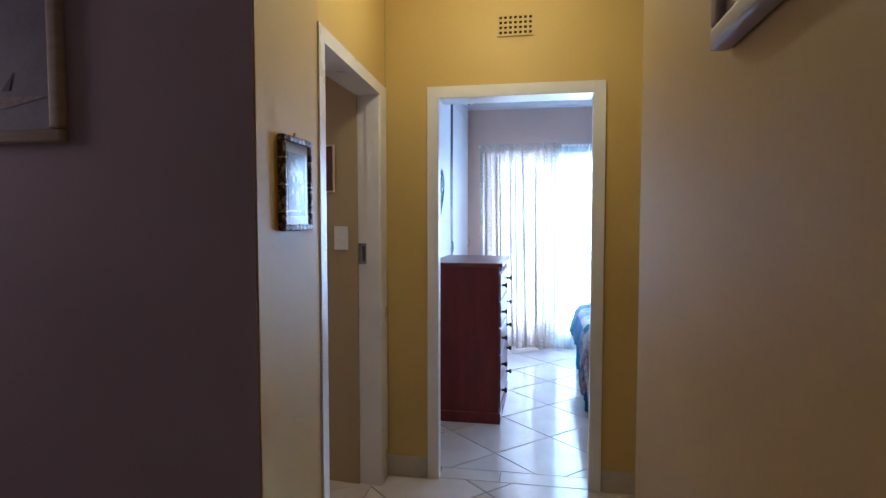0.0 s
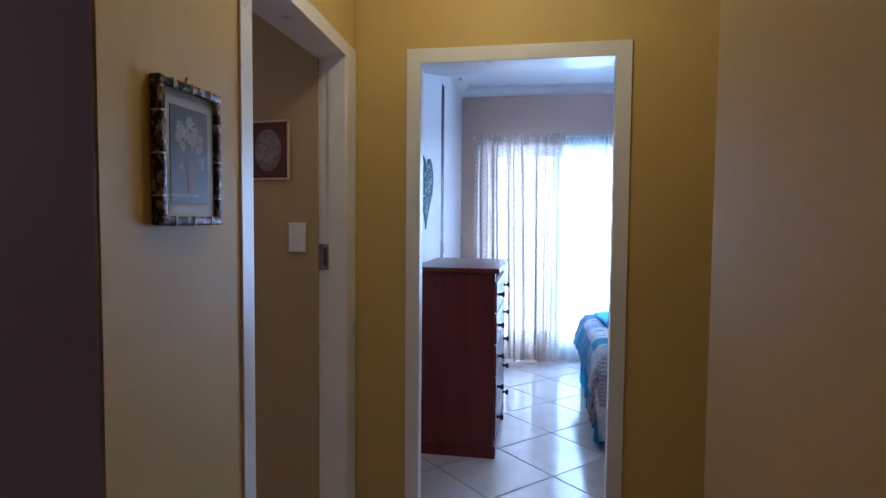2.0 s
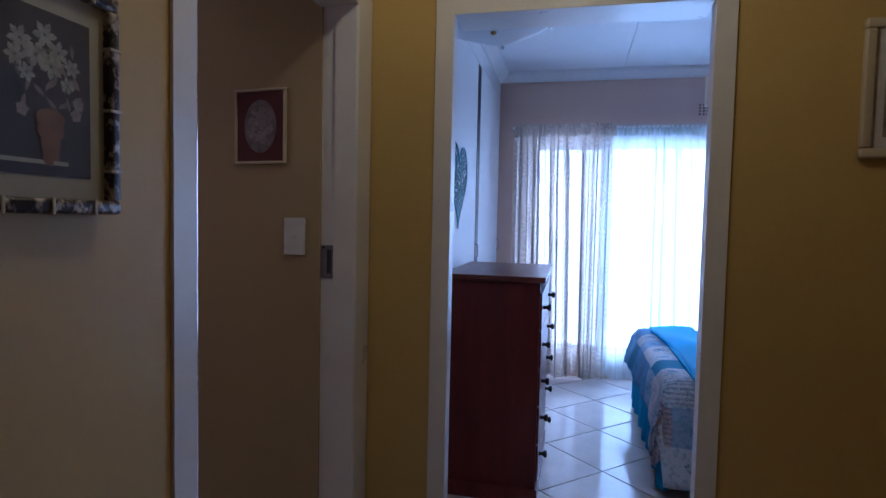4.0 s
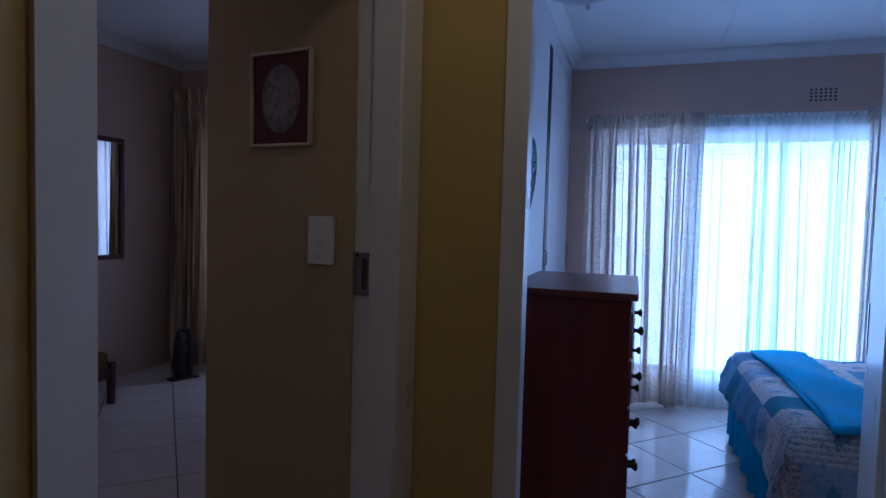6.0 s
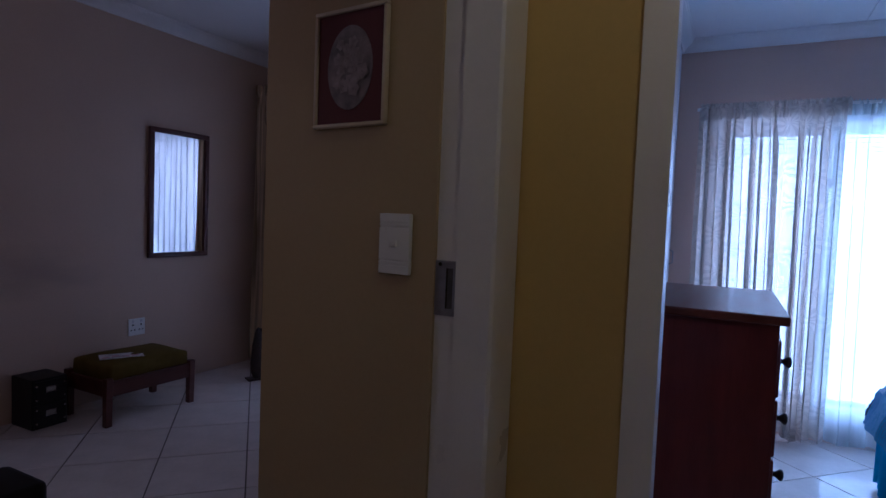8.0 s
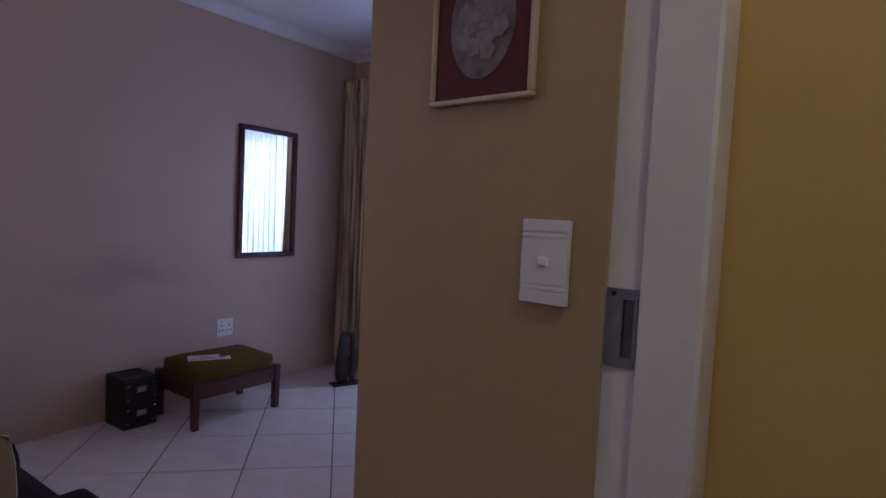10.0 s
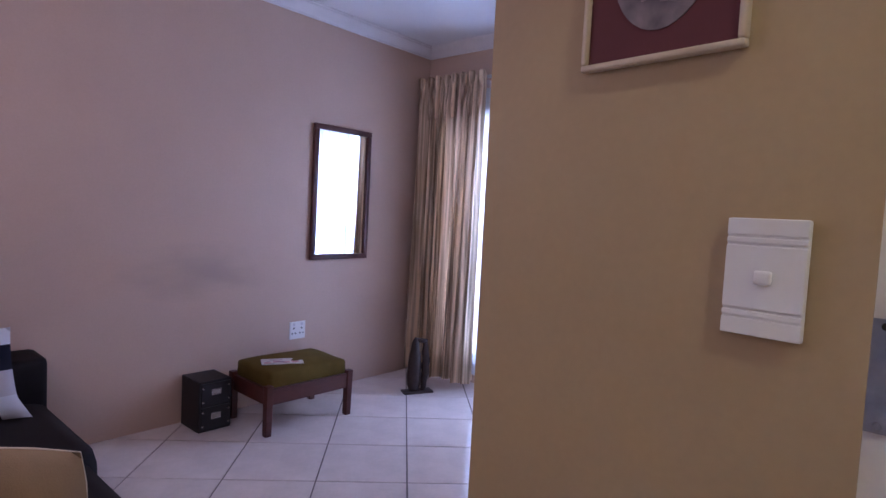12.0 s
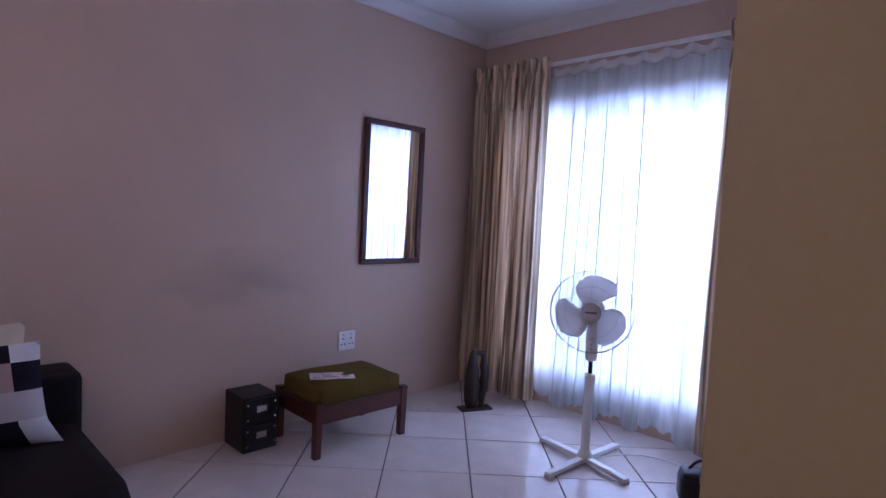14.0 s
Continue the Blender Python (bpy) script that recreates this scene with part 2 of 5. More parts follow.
SKIRT = material("grey_cream_skirting_tile", (0.50, 0.44, 0.36), 0.3, var=0.1, scale=6, fine=40, bump=0.03)
GROUT = material("dark_grout", (0.13, 0.11, 0.10), 0.9, var=0.2, scale=20, fine=150, bump=0.2)
MAHOGANY = material("red_mahogany_stain", (0.155, 0.021, 0.018), 0.36, var=0.35, scale=3, fine=30, bump=0.05, stretch=(6, 6, 0.7), spec=0.4, coat=0.1)
MAHOGTOP = material("red_mahogany_top", (0.15, 0.035, 0.022), 0.34, var=0.3, scale=3, fine=30, bump=0.04, stretch=(6, 0.7, 6), spec=0.3, coat=0.05)
KNOB = material("dark_bronze_knob", (0.018, 0.013, 0.011), 0.35, var=0.3, bump=0.02)
DARKWOOD = material("dark_red_brown_wood", (0.085, 0.024, 0.018), 0.4, var=0.35, scale=4, fine=40, bump=0.06, stretch=(4, 1, 4))
CARVED = material("carved_dark_wood", (0.035, 0.019, 0.014), 0.5, var=0.4, scale=8, fine=50, bump=0.2)
OLIVE = material("olive_velvet", (0.12, 0.080, 0.018), 0.95, var=0.2, scale=8, fine=200, bump=0.15, spec=0.1)
BLACKCARD = material("black_leathercloth", (0.012, 0.012, 0.016), 0.45, var=0.3, scale=10, fine=220, bump=0.15)
CHROME = material("worn_chrome", (0.62, 0.62, 0.64), 0.25, metal=1.0, var=0.12, scale=20, bump=0.03)
STEEL = material("dull_steel", (0.33, 0.33, 0.36), 0.38, metal=1.0, var=0.2, scale=30, bump=0.05)
BRASS = material("aged_brass", (0.42, 0.28, 0.10), 0.35, metal=1.0, var=0.2, scale=20, bump=0.03)
PLASTIC = material("white_plastic", (0.83, 0.82, 0.80), 0.35, var=0.03, scale=8, fine=120, bump=0.01)
GREYPLASTIC = material("pale_grey_plastic", (0.64, 0.62, 0.65), 0.35, var=0.05, scale=8, bump=0.01)
BLACK = material("black_plastic_and_gap_shade", (0.01, 0.01, 0.01), 0.4, var=0.2, bump=0.02)
LATCHGREY = material("shaded_jamb_metal", (0.085, 0.078, 0.08), 0.6, var=0.25, scale=60)
HOLE = material("dark_duct", (0.015, 0.012, 0.008), 0.9, var=0.2)
SOFA = material("black_brown_suede", (0.010, 0.007, 0.008), 0.75, var=0.3, scale=5, fine=160, bump=0.2, spec=0.25)
BEIGE = material("tan_cushion_cloth", (0.30, 0.20, 0.11), 0.9, var=0.15, scale=6, fine=300, bump=0.2, spec=0.1)
CREAM = material("cream_cushion_cloth", (0.62, 0.54, 0.40), 0.9, var=0.1, scale=6, fine=300, bump=0.2, spec=0.1)
TURQ = material("turquoise_throw", (0.006, 0.40, 0.76), 0.85, var=0.18, scale=6, fine=220, bump=0.2, spec=0.2)
VALANCE = material("teal_valance_cloth", (0.016, 0.28, 0.50), 0.9, var=0.2, scale=6, fine=220, bump=0.2, spec=0.1)
PATCHBLACK = material("black_patch_cloth", (0.013, 0.013, 0.024), 0.85, var=0.2, scale=20, fine=260, bump=0.2, spec=0.2)
PATCHWHITE = material("white_patch_cloth", (0.68, 0.67, 0.70), 0.85, var=0.06, scale=12, fine=260, bump=0.2, spec=0.2)
PATCHPINK = material("dusty_pink_patch_cloth", (0.45, 0.33, 0.31), 0.85, var=0.08, scale=12, fine=260, bump=0.2, spec=0.2)
PATCHGREY = material("pale_grey_patch_cloth", (0.56, 0.51, 0.53), 0.85, var=0.06, scale=12, fine=260, bump=0.2, spec=0.2)
QUILT = patches("blue_patchwork_quilt", [(0.02, 0.24, 0.40), (0.66, 0.69, 0.74), (0.70, 0.66, 0.68), (0.56, 0.62, 0.70), (0.14, 0.34, 0.56), (0.66, 0.68, 0.72), (0.58, 0.46, 0.50), (0.10, 0.28, 0.52), (0.68, 0.69, 0.72), (0.34, 0.46, 0.64)], (0.19, 0.19, 0.0), soft_motif=0.4, print_scale=42, star=0.75)
NET = cloth("white_net", (0.80, 0.91, 0.94), 0.32, 0.62, dark=0.82, streak=(1.5, 1.5, 0.15))
VOILE = cloth("patterned_cream_voile", (0.72, 0.63, 0.56), 0.25, 0.37, pattern=0.45)
# the sheer's darker streaks put some of its folds' shading into the colour
SHEER = cloth("white_sheer", (0.80, 0.88, 0.92), 0.09, 0.44, dark=0.78, streak=(1.5, 1.5, 0.15))
# upright dark and light streaks paint fold shade and satin highlights into the colour
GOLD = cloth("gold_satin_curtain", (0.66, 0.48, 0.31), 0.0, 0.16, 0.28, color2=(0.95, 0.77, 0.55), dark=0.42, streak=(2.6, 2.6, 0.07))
TAPE = material("white_heading_tape", (0.70, 0.66, 0.66), 0.8, var=0.1, scale=12, fine=200, bump=0.1, spec=0.2)
BLADE = cloth("translucent_fan_plastic", (0.84, 0.82, 0.82), 0.0, 0.6, 0.12, dark=0.95)
PANE = glass("window_glass")
PICGLASS = glass("picture_glass", rough=0.05)
PICGLASS.node_tree.nodes["Principled BSDF"].inputs["IOR"].default_value = 1.25
MIRROR = material("silvered_mirror", (0.9, 0.9, 0.9), 0.0, metal=1.0, var=0.0, bump=0)
MIRROR.node_tree.nodes["Principled BSDF"].inputs["Roughness"].default_value = 0.01
for lk in list(MIRROR.node_tree.links):
    if lk.to_socket.name == "Roughness":
        MIRROR.node_tree.links.remove(lk)
ALU = material("white_aluminium", (0.6, 0.62, 0.63), 0.4, var=0.05, bump=0.02)
PLASTERWHITE = material("white_cornice", (0.76, 0.75, 0.75), 0.6, var=0.04, scale=5, bump=0.04)
CREAMFRAME = material("cream_painted_frame", (0.60, 0.50, 0.36), 0.45, var=0.1, scale=10, bump=0.05)
PALEFRAME = material("taupe_wood_frame", (0.36, 0.29, 0.23), 0.5, var=0.2, scale=6, bump=0.1, stretch=(1, 1, 6))
MOTTLED = material("mottled_bamboo_frame", (0.035, 0.014, 0.010), 0.35, var=0.6, scale=75, fine=220, bump=0.15, stretch=(1, 1, 0.7), color2=(0.50, 0.40, 0.32), edge=(0.66, 0.82))
PALEJOINT = material("pale_bamboo_joint", (0.55, 0.47, 0.33), 0.5, var=0.2, scale=40, bump=0.1)
MATGREY = material("grey_card_mount", (0.40, 0.37, 0.33), 0.8, var=0.06, bump=0.02)
PLUM = material("plum_card_mount", (0.12, 0.030, 0.036), 0.8, var=0.1, scale=10, bump=0.02)
PRINTDARK = material("dark_still_life_print", (0.050, 0.045, 0.065), 0.5, var=0.4, scale=18, bump=0)
PRINTGREY = material("grey_floral_print", (0.12, 0.11, 0.14), 0.6, var=0.6, scale=16, bump=0, color2=(0.32, 0.25, 0.26))
PETAL = material("pale_petal_print", (0.29, 0.23, 0.24), 0.6, var=0.3, scale=60, bump=0)
PALEPETAL = material("cream_petal_print", (0.32, 0.30, 0.29), 0.6, var=0.4, scale=90, bump=0)
VASE = material("terracotta_print", (0.20, 0.10, 0.08), 0.6, var=0.3, scale=40, bump=0)
PRINTPALE = material("mauve_white_print", (0.22, 0.19, 0.25), 0.5, var=0.3, scale=5, bump=0)
PRINTBROWN = material("brown_photo_print", (0.10, 0.06, 0.04), 0.5, var=0.6, scale=20, bump=0, color2=(0.45, 0.38, 0.28))
PAPER = material("printed_paper", (0.66, 0.62, 0.64), 0.7, var=0.15, scale=30, bump=0)
INK = material("faded_ink", (0.20, 0.16, 0.26), 0.7, var=0.3, scale=60, bump=0)
PINKINK = material("faded_pink_ink", (0.55, 0.30, 0.36), 0.7, var=0.3, scale=50, bump=0)
LAMPGLASS = material("frosted_lamp_glass", (0.62, 0.64, 0.68), 0.3, var=0.05, bump=0.02)
HEART = material("teal_metal_cutout", (0.04, 0.21, 0.25), 0.4, metal=0.2, var=0.3, scale=20, bump=0.05)
LAWN = material("garden_lawn", (0.06, 0.10, 0.03), 0.95, var=0.4, scale=3, fine=30, bump=0.3)
LEAF = material("shrub_leaf", (0.05, 0.10, 0.03), 0.6, var=0.4, scale=5, bump=0.05)
BARK = material("shrub_bark", (0.12, 0.08, 0.05), 0.9, var=0.3, scale=15, bump=0.3)
PLASTERWALL = material("garden_wall_plaster", (0.55, 0.50, 0.42), 0.8, var=0.12, scale=2, bump=0.1)


# ---- building helpers ----
def box(bm, x0, x1, y0, y1, z0, z1, bevel=0.0):
    v = bmesh.ops.create_cube(bm, size=1.0)["verts"]
    for p in v:
        p.co = Vector(((x0 + x1) / 2 + p.co.x * (x1 - x0), (y0 + y1) / 2 + p.co.y * (y1 - y0), (z0 + z1) / 2 + p.co.z * (z1 - z0)))
    if bevel:
        bmesh.ops.bevel(bm, geom=list({e for p in v for e in p.link_edges}), offset=bevel, segments=2, affect="EDGES", profile=0.6)
    return bm


def prism(bm, pts, z0, z1):
    lo, hi = [bm.verts.new((x, y, z0)) for x, y in pts], [bm.verts.new((x, y, z1)) for x, y in pts]
    n = len(pts)
    bm.faces.new(lo[::-1]), bm.faces.new(hi)
    for i in range(n):
        bm.faces.new((lo[i], lo[(i + 1) % n], hi[(i + 1) % n], hi[i]))
    return bm


def rod(bm, a, b, r0, r1=None, seg=12):
    a, b = Vector(a), Vector(b)
    d = b - a
    m = Matrix.Translation((a + b) / 2) @ d.to_track_quat("Z", "Y").to_matrix().to_4x4()
    bmesh.ops.create_cone(bm, cap_ends=True, segments=seg, radius1=r0, radius2=r0 if r1 is None else r1, depth=d.length, matrix=m)
    return bm


def lathe(bm, profile, m=Matrix(), seg=20):
    """A turned shape: (radius, height) rows about z, put at m."""
    rings = [[bm.verts.new(m @ Vector((r * math.cos(i * math.tau / seg), r * math.sin(i * math.tau / seg), h))) for i in range(seg)] for r, h in profile]
    for a, b in zip(rings, rings[1:]):
        for i in range(seg):
            bm.faces.new((a[i], a[(i + 1) % seg], b[(i + 1) % seg], b[i]))
    bm.faces.new(rings[0][::-1]), bm.faces.new(rings[-1])
    return bm


def make(name, bm, mat, smooth=False):
    bmesh.ops.recalc_face_normals(bm, faces=bm.faces)
    me = bpy.data.meshes.new(name)
    bm.to_mesh(me)
    bm.free()
    me.materials.append(mat)
    if smooth:
        me.polygons.foreach_set("use_smooth", [True] * len(me.polygons))
    return new(name, me)


def part(name, bm, mat, parent, label="", smooth=False):
    ob = make(name, bm, mat, smooth)
    ob.parent = parent
    if label:
        ob["label"] = label
    return ob


def B():
    return bmesh.new()


def thing(name, label, category, at=(0, 0, 0), turn=0, group="", kind=""):
    ob = new(name)
    ob.matrix_world = pose(*at, 0, 0, turn)
    return tagged(ob, label, category, group, kind)


def structure(name, bm, mat, label, category):
    return tagged(make(name, bm, mat), label, category, kind="structure")


# ---- structure ----
CA, CB, CH = 2.665, 2.745, 2.665
# hall and lounge walls
bm = B()
prism(bm, [(-4.36, 1.594), (-0.68, 1.594), (-0.704, 2.085), (-0.865, 2.085), (-0.865, 2.03), (-4.36, 2.03)], 0, 2.9)
wall = structure("wall_hall_west", bm, PASSAGE, "beige painted hall wall beside the doorway", "wall")
bm = prism(B(), [(-4.36, 1.588), (-0.684, 1.588), (-0.684, 1.594), (-4.36, 1.594)], 0, 2.9)
structure("wall_lounge_north", bm, LOUNGE, "dim mauve brown painted lounge wall", "wall")
bm = prism(B(), [(-4.215, 2.03), (-0.865, 2.03), (-0.865, 2.036), (-4.215, 2.036)], 0, 2.9)
structure("wall_brown_room_south", bm, BROWNROOM, "tan painted bedroom wall behind the sofa", "wall")
bm = prism(B(), [(-0.704, 2.085), (-0.752, 3.11), (-0.865, 3.11), (-0.865, 2.085)], 2.09, 2.9)
structure("wall_hall_west_header", bm, HALL, "yellow painted wall above the doorway", "wall")
bm = prism(B(), [(0.361, -3.0), (0.361, 1.92), (2.2, 1.92), (2.2, 1.78), (0.5, 1.78), (0.5, -3.0)], 0, 2.9)
structure("wall_hall_east", bm, PASSAGE, "beige painted passage wall", "wall")
bm = B()
prism(bm, [(-0.752, 3.118), (-0.522, 3.118), (-0.522, 3.262), (-0.752, 3.262)], 0, 2.9)
prism(bm, [(0.377, 3.118), (2.2, 3.118), (2.2, 3.262), (0.377, 3.262)], 0, 2.9)
prism(bm, [(-0.522, 3.118), (0.377, 3.118), (0.377, 3.262), (-0.522, 3.262)], 2.083, 2.9)
structure("wall_hall_north", bm, HALL, "mustard yellow hall wall round the bedroom doorway", "wall")
bm = B()
prism(bm, [(-0.75, 3.262), (-0.52, 3.262), (-0.52, 3.268), (-0.75, 3.268)], 0, 2.9)
prism(bm, [(0.375, 3.262), (3.2, 3.262), (3.2, 3.268), (0.375, 3.268)], 0, 2.9)
structure("wall_blue_room_south", bm, BLUEROOM, "grey beige bedroom wall beside the door", "wall")
structure("wall_hall_end", prism(B(), [(2.2, 1.78), (2.34, 1.78), (2.34, 3.262), (2.2, 3.262)], 0, 2.9), HALL, "yellow painted end wall of the passage", "wall")
bm = B()
prism(bm, [(-3.2, -3.14), (0.5, -3.14), (0.5, -3.0), (-3.2, -3.0)], 0, 2.9)
structure("wall_lounge_south", bm, LOUNGE, "mauve brown lounge wall behind the walker", "wall")
structure("wall_lounge_west", prism(B(), [(-3.34, -3.14), (-3.2, -3.14), (-3.2, 1.588), (-3.34, 1.588)], 0, 2.9), LOUNGE, "mauve brown lounge wall", "wall")
# the wall between the bedrooms
bm = prism(B(), [(-1.352, 3.03), (-0.865, 2.98), (-0.865, 3.118), (-0.752, 3.118), (-0.752, 3.262), (-1.225, 3.262), (-1.225, 6.4), (-1.352, 6.4)], 0, 2.9)
structure("wall_between_bedrooms", bm, KHAKI, "tan painted wall with a picture and light switch", "wall")
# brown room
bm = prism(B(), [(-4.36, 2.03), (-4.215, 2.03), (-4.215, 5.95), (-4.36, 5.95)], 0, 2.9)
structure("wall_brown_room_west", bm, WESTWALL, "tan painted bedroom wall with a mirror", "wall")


def window_wall(name, x0, x1, y, wx0, wx1, z0, z1, mat, label, deep=0.22):
    bm = B()
    box(bm, x0, wx0, y, y + deep, 0, 2.9), box(bm, wx1, x1, y, y + deep, 0, 2.9)
    box(bm, wx0, wx1, y, y + deep, 0, z0), box(bm, wx0, wx1, y, y + deep, z1, 2.9)
    return structure(name, bm, mat, label, "wall")


window_wall("wall_brown_room_north", -4.36, -1.345, 5.95, -3.88, -1.95, 0.28, 2.11, BROWNROOM, "tan painted window wall behind curtains")
window_wall("wall_blue_room_north", -1.345, 3.34, 6.4, -0.45, 2.05, 0.20, 2.06, BLUEROOM, "grey beige bedroom window wall")
structure("wall_blue_room_east", prism(B(), [(3.2, 3.262), (3.34, 3.262), (3.34, 6.4), (3.2, 6.4)], 0, 2.9), BLUEROOM, "grey beige bedroom wall behind the bed", "wall")
structure("ceiling_hall", box(B(), -3.34, 2.34, -3.14, 3.19, CH, CH + 0.1), CEIL, "white painted hall ceiling", "ceiling")
structure("ceiling_blue_room", box(B(), -1.28, 3.3, 3.19, 6.5, CA, CA + 0.1), CEIL, "white painted bedroom ceiling", "ceiling")
structure("ceiling_brown_room", box(B(), -4.3, -0.8, 1.9, 6.05, CB, CB + 0.1), CEIL, "white painted bedroom ceiling", "ceiling")
bm = B()
box(bm, 0.295, 0.325, 3.35, 6.3, CA - 0.007, CA)
structure("ceiling_batten", bm, CEIL, "white cover strip along the ceiling boards", "ceiling strip")


def cornice(name, a, b, inward, zc, drop, label):
    """A coved moulding from a to b along a wall; inward: the way into the room."""
    bm = B()
    a, b, n = Vector((*a, 0)), Vector((*b, 0)), Vector((*inward, 0))
    d = (b - a).normalized()
    prof = [(0.0, 0.0), (0.0, -drop), (0.012, -drop)]
    prof += [(0.012 + (drop - 0.012) * math.sin(k * math.pi / 12) ** 2 * 0.9, -drop + (drop - 0.01) * (k / 6)) for k in range(1, 7)]
    prof += [(drop, -0.008), (drop, 0.0)]
    ends = []
    for p, s in ((a, 1), (b, -1)):
        ends.append([bm.verts.new(p + n * u + d * (s * u) + Vector((0, 0, zc + w))) for u, w in prof])
    for i in range(len(prof) - 1):
        bm.faces.new((ends[0][i], ends[0][i + 1], ends[1][i + 1], ends[1][i]))
    return structure(name, bm, PLASTERWHITE, label, "cornice")


cornice("trim_cornice_1", (-4.215, 2.036), (-4.215, 5.95), (1, 0), CB, 0.085, "white coved cornice along the ceiling")
cornice("trim_cornice_2", (-4.215, 5.95), (-1.345, 5.95), (0, -1), CB, 0.085, "white coved cornice above the curtains")
cornice("trim_cornice_3", (-1.345, 5.95), (-1.345, 2.985), (-1, 0), CB, 0.085, "white coved cornice along the ceiling")
cornice("trim_cornice_4", (-0.745, 6.4), (3.2, 6.4), (0, -1), CA, 0.08, "white coved cornice above the window")
cornice("trim_cornice_5", (-0.745, 3.268), (-0.745, 6.4), (1, 0), CA, 0.08, "white coved cornice above the wardrobe")
cornice("trim_cornice_6", (3.2, 6.4), (3.2, 3.268), (-1, 0), CA, 0.08, "white coved cornice along the ceiling")

# skirting tiles in the hall
skirt = thing("baseboard", "grey cream tiled skirting along the hall wall", "skirting", kind="structure")
for x0, x1 in ((-0.748, -0.528), (0.383, 0.70), (0.704, 1.10), (1.104, 1.60), (1.604, 2.19)):
    part("skirting_tile", box(B(), x0, x1, 3.106, 3.117, 0.001, 0.112, 0.002), SKIRT, skirt)
bm = prism(B(), [(-0.669, 1.60), (-0.692, 2.08), (-0.702, 2.08), (-0.679, 1.60)], 0.001, 0.112)
part("skirting_tile", bm, SKIRT, skirt)


# ---- doorways ----
def door_frame(name, x0, x1, y0, y1, ztop, face, label):
    """A pressed steel frame round an opening that runs along x; y0 is the hall side."""
    ob = thing(name, label, "door frame", kind="structure")
    for xa, s in ((x0, 1), (x1, -1)):
        lo, hi = sorted((xa, xa + s * face))
        bm = box(B(), lo, hi, y0, y0 + 0.06, 0, ztop, 0.0015)
        lo, hi = sorted((xa, xa + s * (face - 0.034)))
        box(bm, lo, hi, y0 + 0.059, y1, 0, ztop - 0.001, 0.003)
        part("jamb", bm, GLOSSWHITE, ob)
    bm = box(B(), x0 + face, x1 - face, y0, y1, ztop - face, ztop, 0.0015)
    part("head", bm, GLOSSWHITE, ob)
    return ob


frame_a = door_frame("door_frame", -0.524, 0.379, 3.106, 3.272, 2.086, 0.06, "white painted steel door frame with chipped paint")
# open door leaf of the blue room, turned into the room
leaf = thing("door_1", "white flush door standing open into the bedroom", "door", (0.345, 3.285, 0), 74, kind="structure")
part("leaf", box(B(), 0.0, 0.80, -0.04, 0.0, 0.008, 2.02, 0.002), GLOSSWHITE, leaf)
for zz in (0.25, 1.75):
    part("hinge", rod(B(), (-0.004, 0.004, zz), (-0.004, 0.004, zz + 0.1), 0.007), GLOSSWHITE, leaf)
plate = part("lock_plate", box(B(), 0.72, 0.76, -0.046, 0.004, 0.95, 1.12, 0.002), CHROME, leaf)
part("handle", rod(rod(B(), (0.74, -0.04, 1.06), (0.74, -0.085, 1.06), 0.009), (0.745, -0.085, 1.06), (0.63, -0.085, 1.06), 0.009), CHROME, plate)

frame_b = thing("door_frame", "white painted steel door frame of the side bedroom", "door frame", kind="structure")
bm = prism(B(), [(-0.697, 2.08), (-0.700, 2.142), (-0.872, 2.142), (-0.872, 2.08)], 0, 2.088)
part("jamb", bm, GLOSSWHITE, frame_b)
bm = prism(B(), [(-0.746, 3.112), (-0.742, 2.986), (-0.747, 2.978), (-0.818, 2.978), (-0.822, 2.99), (-0.872, 2.99), (-0.872, 3.112)], 0, 2.088)
part("jamb", bm, GLOSSWHITE, frame_b)
bm = prism(B(), [(-0.700, 2.142), (-0.742, 2.986), (-0.742, 2.99), (-0.872, 2.99), (-0.872, 2.142)], 2.032, 2.088)
part("head", bm, GLOSSWHITE, frame_b)
# strike plate of the lock
strike = thing("strike_plate", "dull steel lock strike plate let into the door jamb", "strike plate")
bm = B()
box(bm, -0.867, -0.842, 2.986, 2.9895, 1.168, 1.274), box(bm, -0.827, -0.822, 2.986, 2.9895, 1.168, 1.274)
box(bm, -0.842, -0.827, 2.986, 2.9895, 1.168, 1.182), box(bm, -0.842, -0.827, 2.986, 2.9895, 1.26, 1.274)
part("plate", bm, STEEL, strike)
part("latch_hole", box(B(), -0.842, -0.827, 2.9885, 2.9897, 1.182, 1.26), LATCHGREY, strike)
part("hole_edge", box(B(), -0.842, -0.8395, 2.9865, 2.9884, 1.182, 1.26), HOLE, strike)
for zz in (1.267, 1.175):
    part("screw", rod(B(), (-0.855, 2.9865, zz), (-0.855, 2.984, zz), 0.004, 0.003, 10), HOLE if zz > 1.2 else STEEL, strike)


# ---- fittings on the hall walls ----
def air_vent(x0, x1, z0, z1, y, cols, rows, mat, label):
    ob = thing("air_vent", label, "air vent", ((x0 + x1) / 2, y, z0), group="air vents")
    w, h = x1 - x0, z1 - z0
    part("duct", box(B(), -w / 2 + 0.002, w / 2 - 0.002, -0.002, 0.0, 0.002, h - 0.002), HOLE, ob)
    cw, ch = w / (cols + 0.45), h / (rows + 0.45)
    for i in range(cols + 1):
        xx = -w / 2 + i * (w - cw * 0.45) / cols
        part("upright_bar", box(B(), xx, xx + cw * 0.45, -0.008, -0.002, 0, h), mat, ob)
    for j in range(rows + 1):
        zz = j * (h - ch * 0.45) / rows
        part("cross_bar", box(B(), -w / 2, w / 2, -0.0072, -0.0025, zz, zz + ch * 0.45), mat, ob)
    return ob


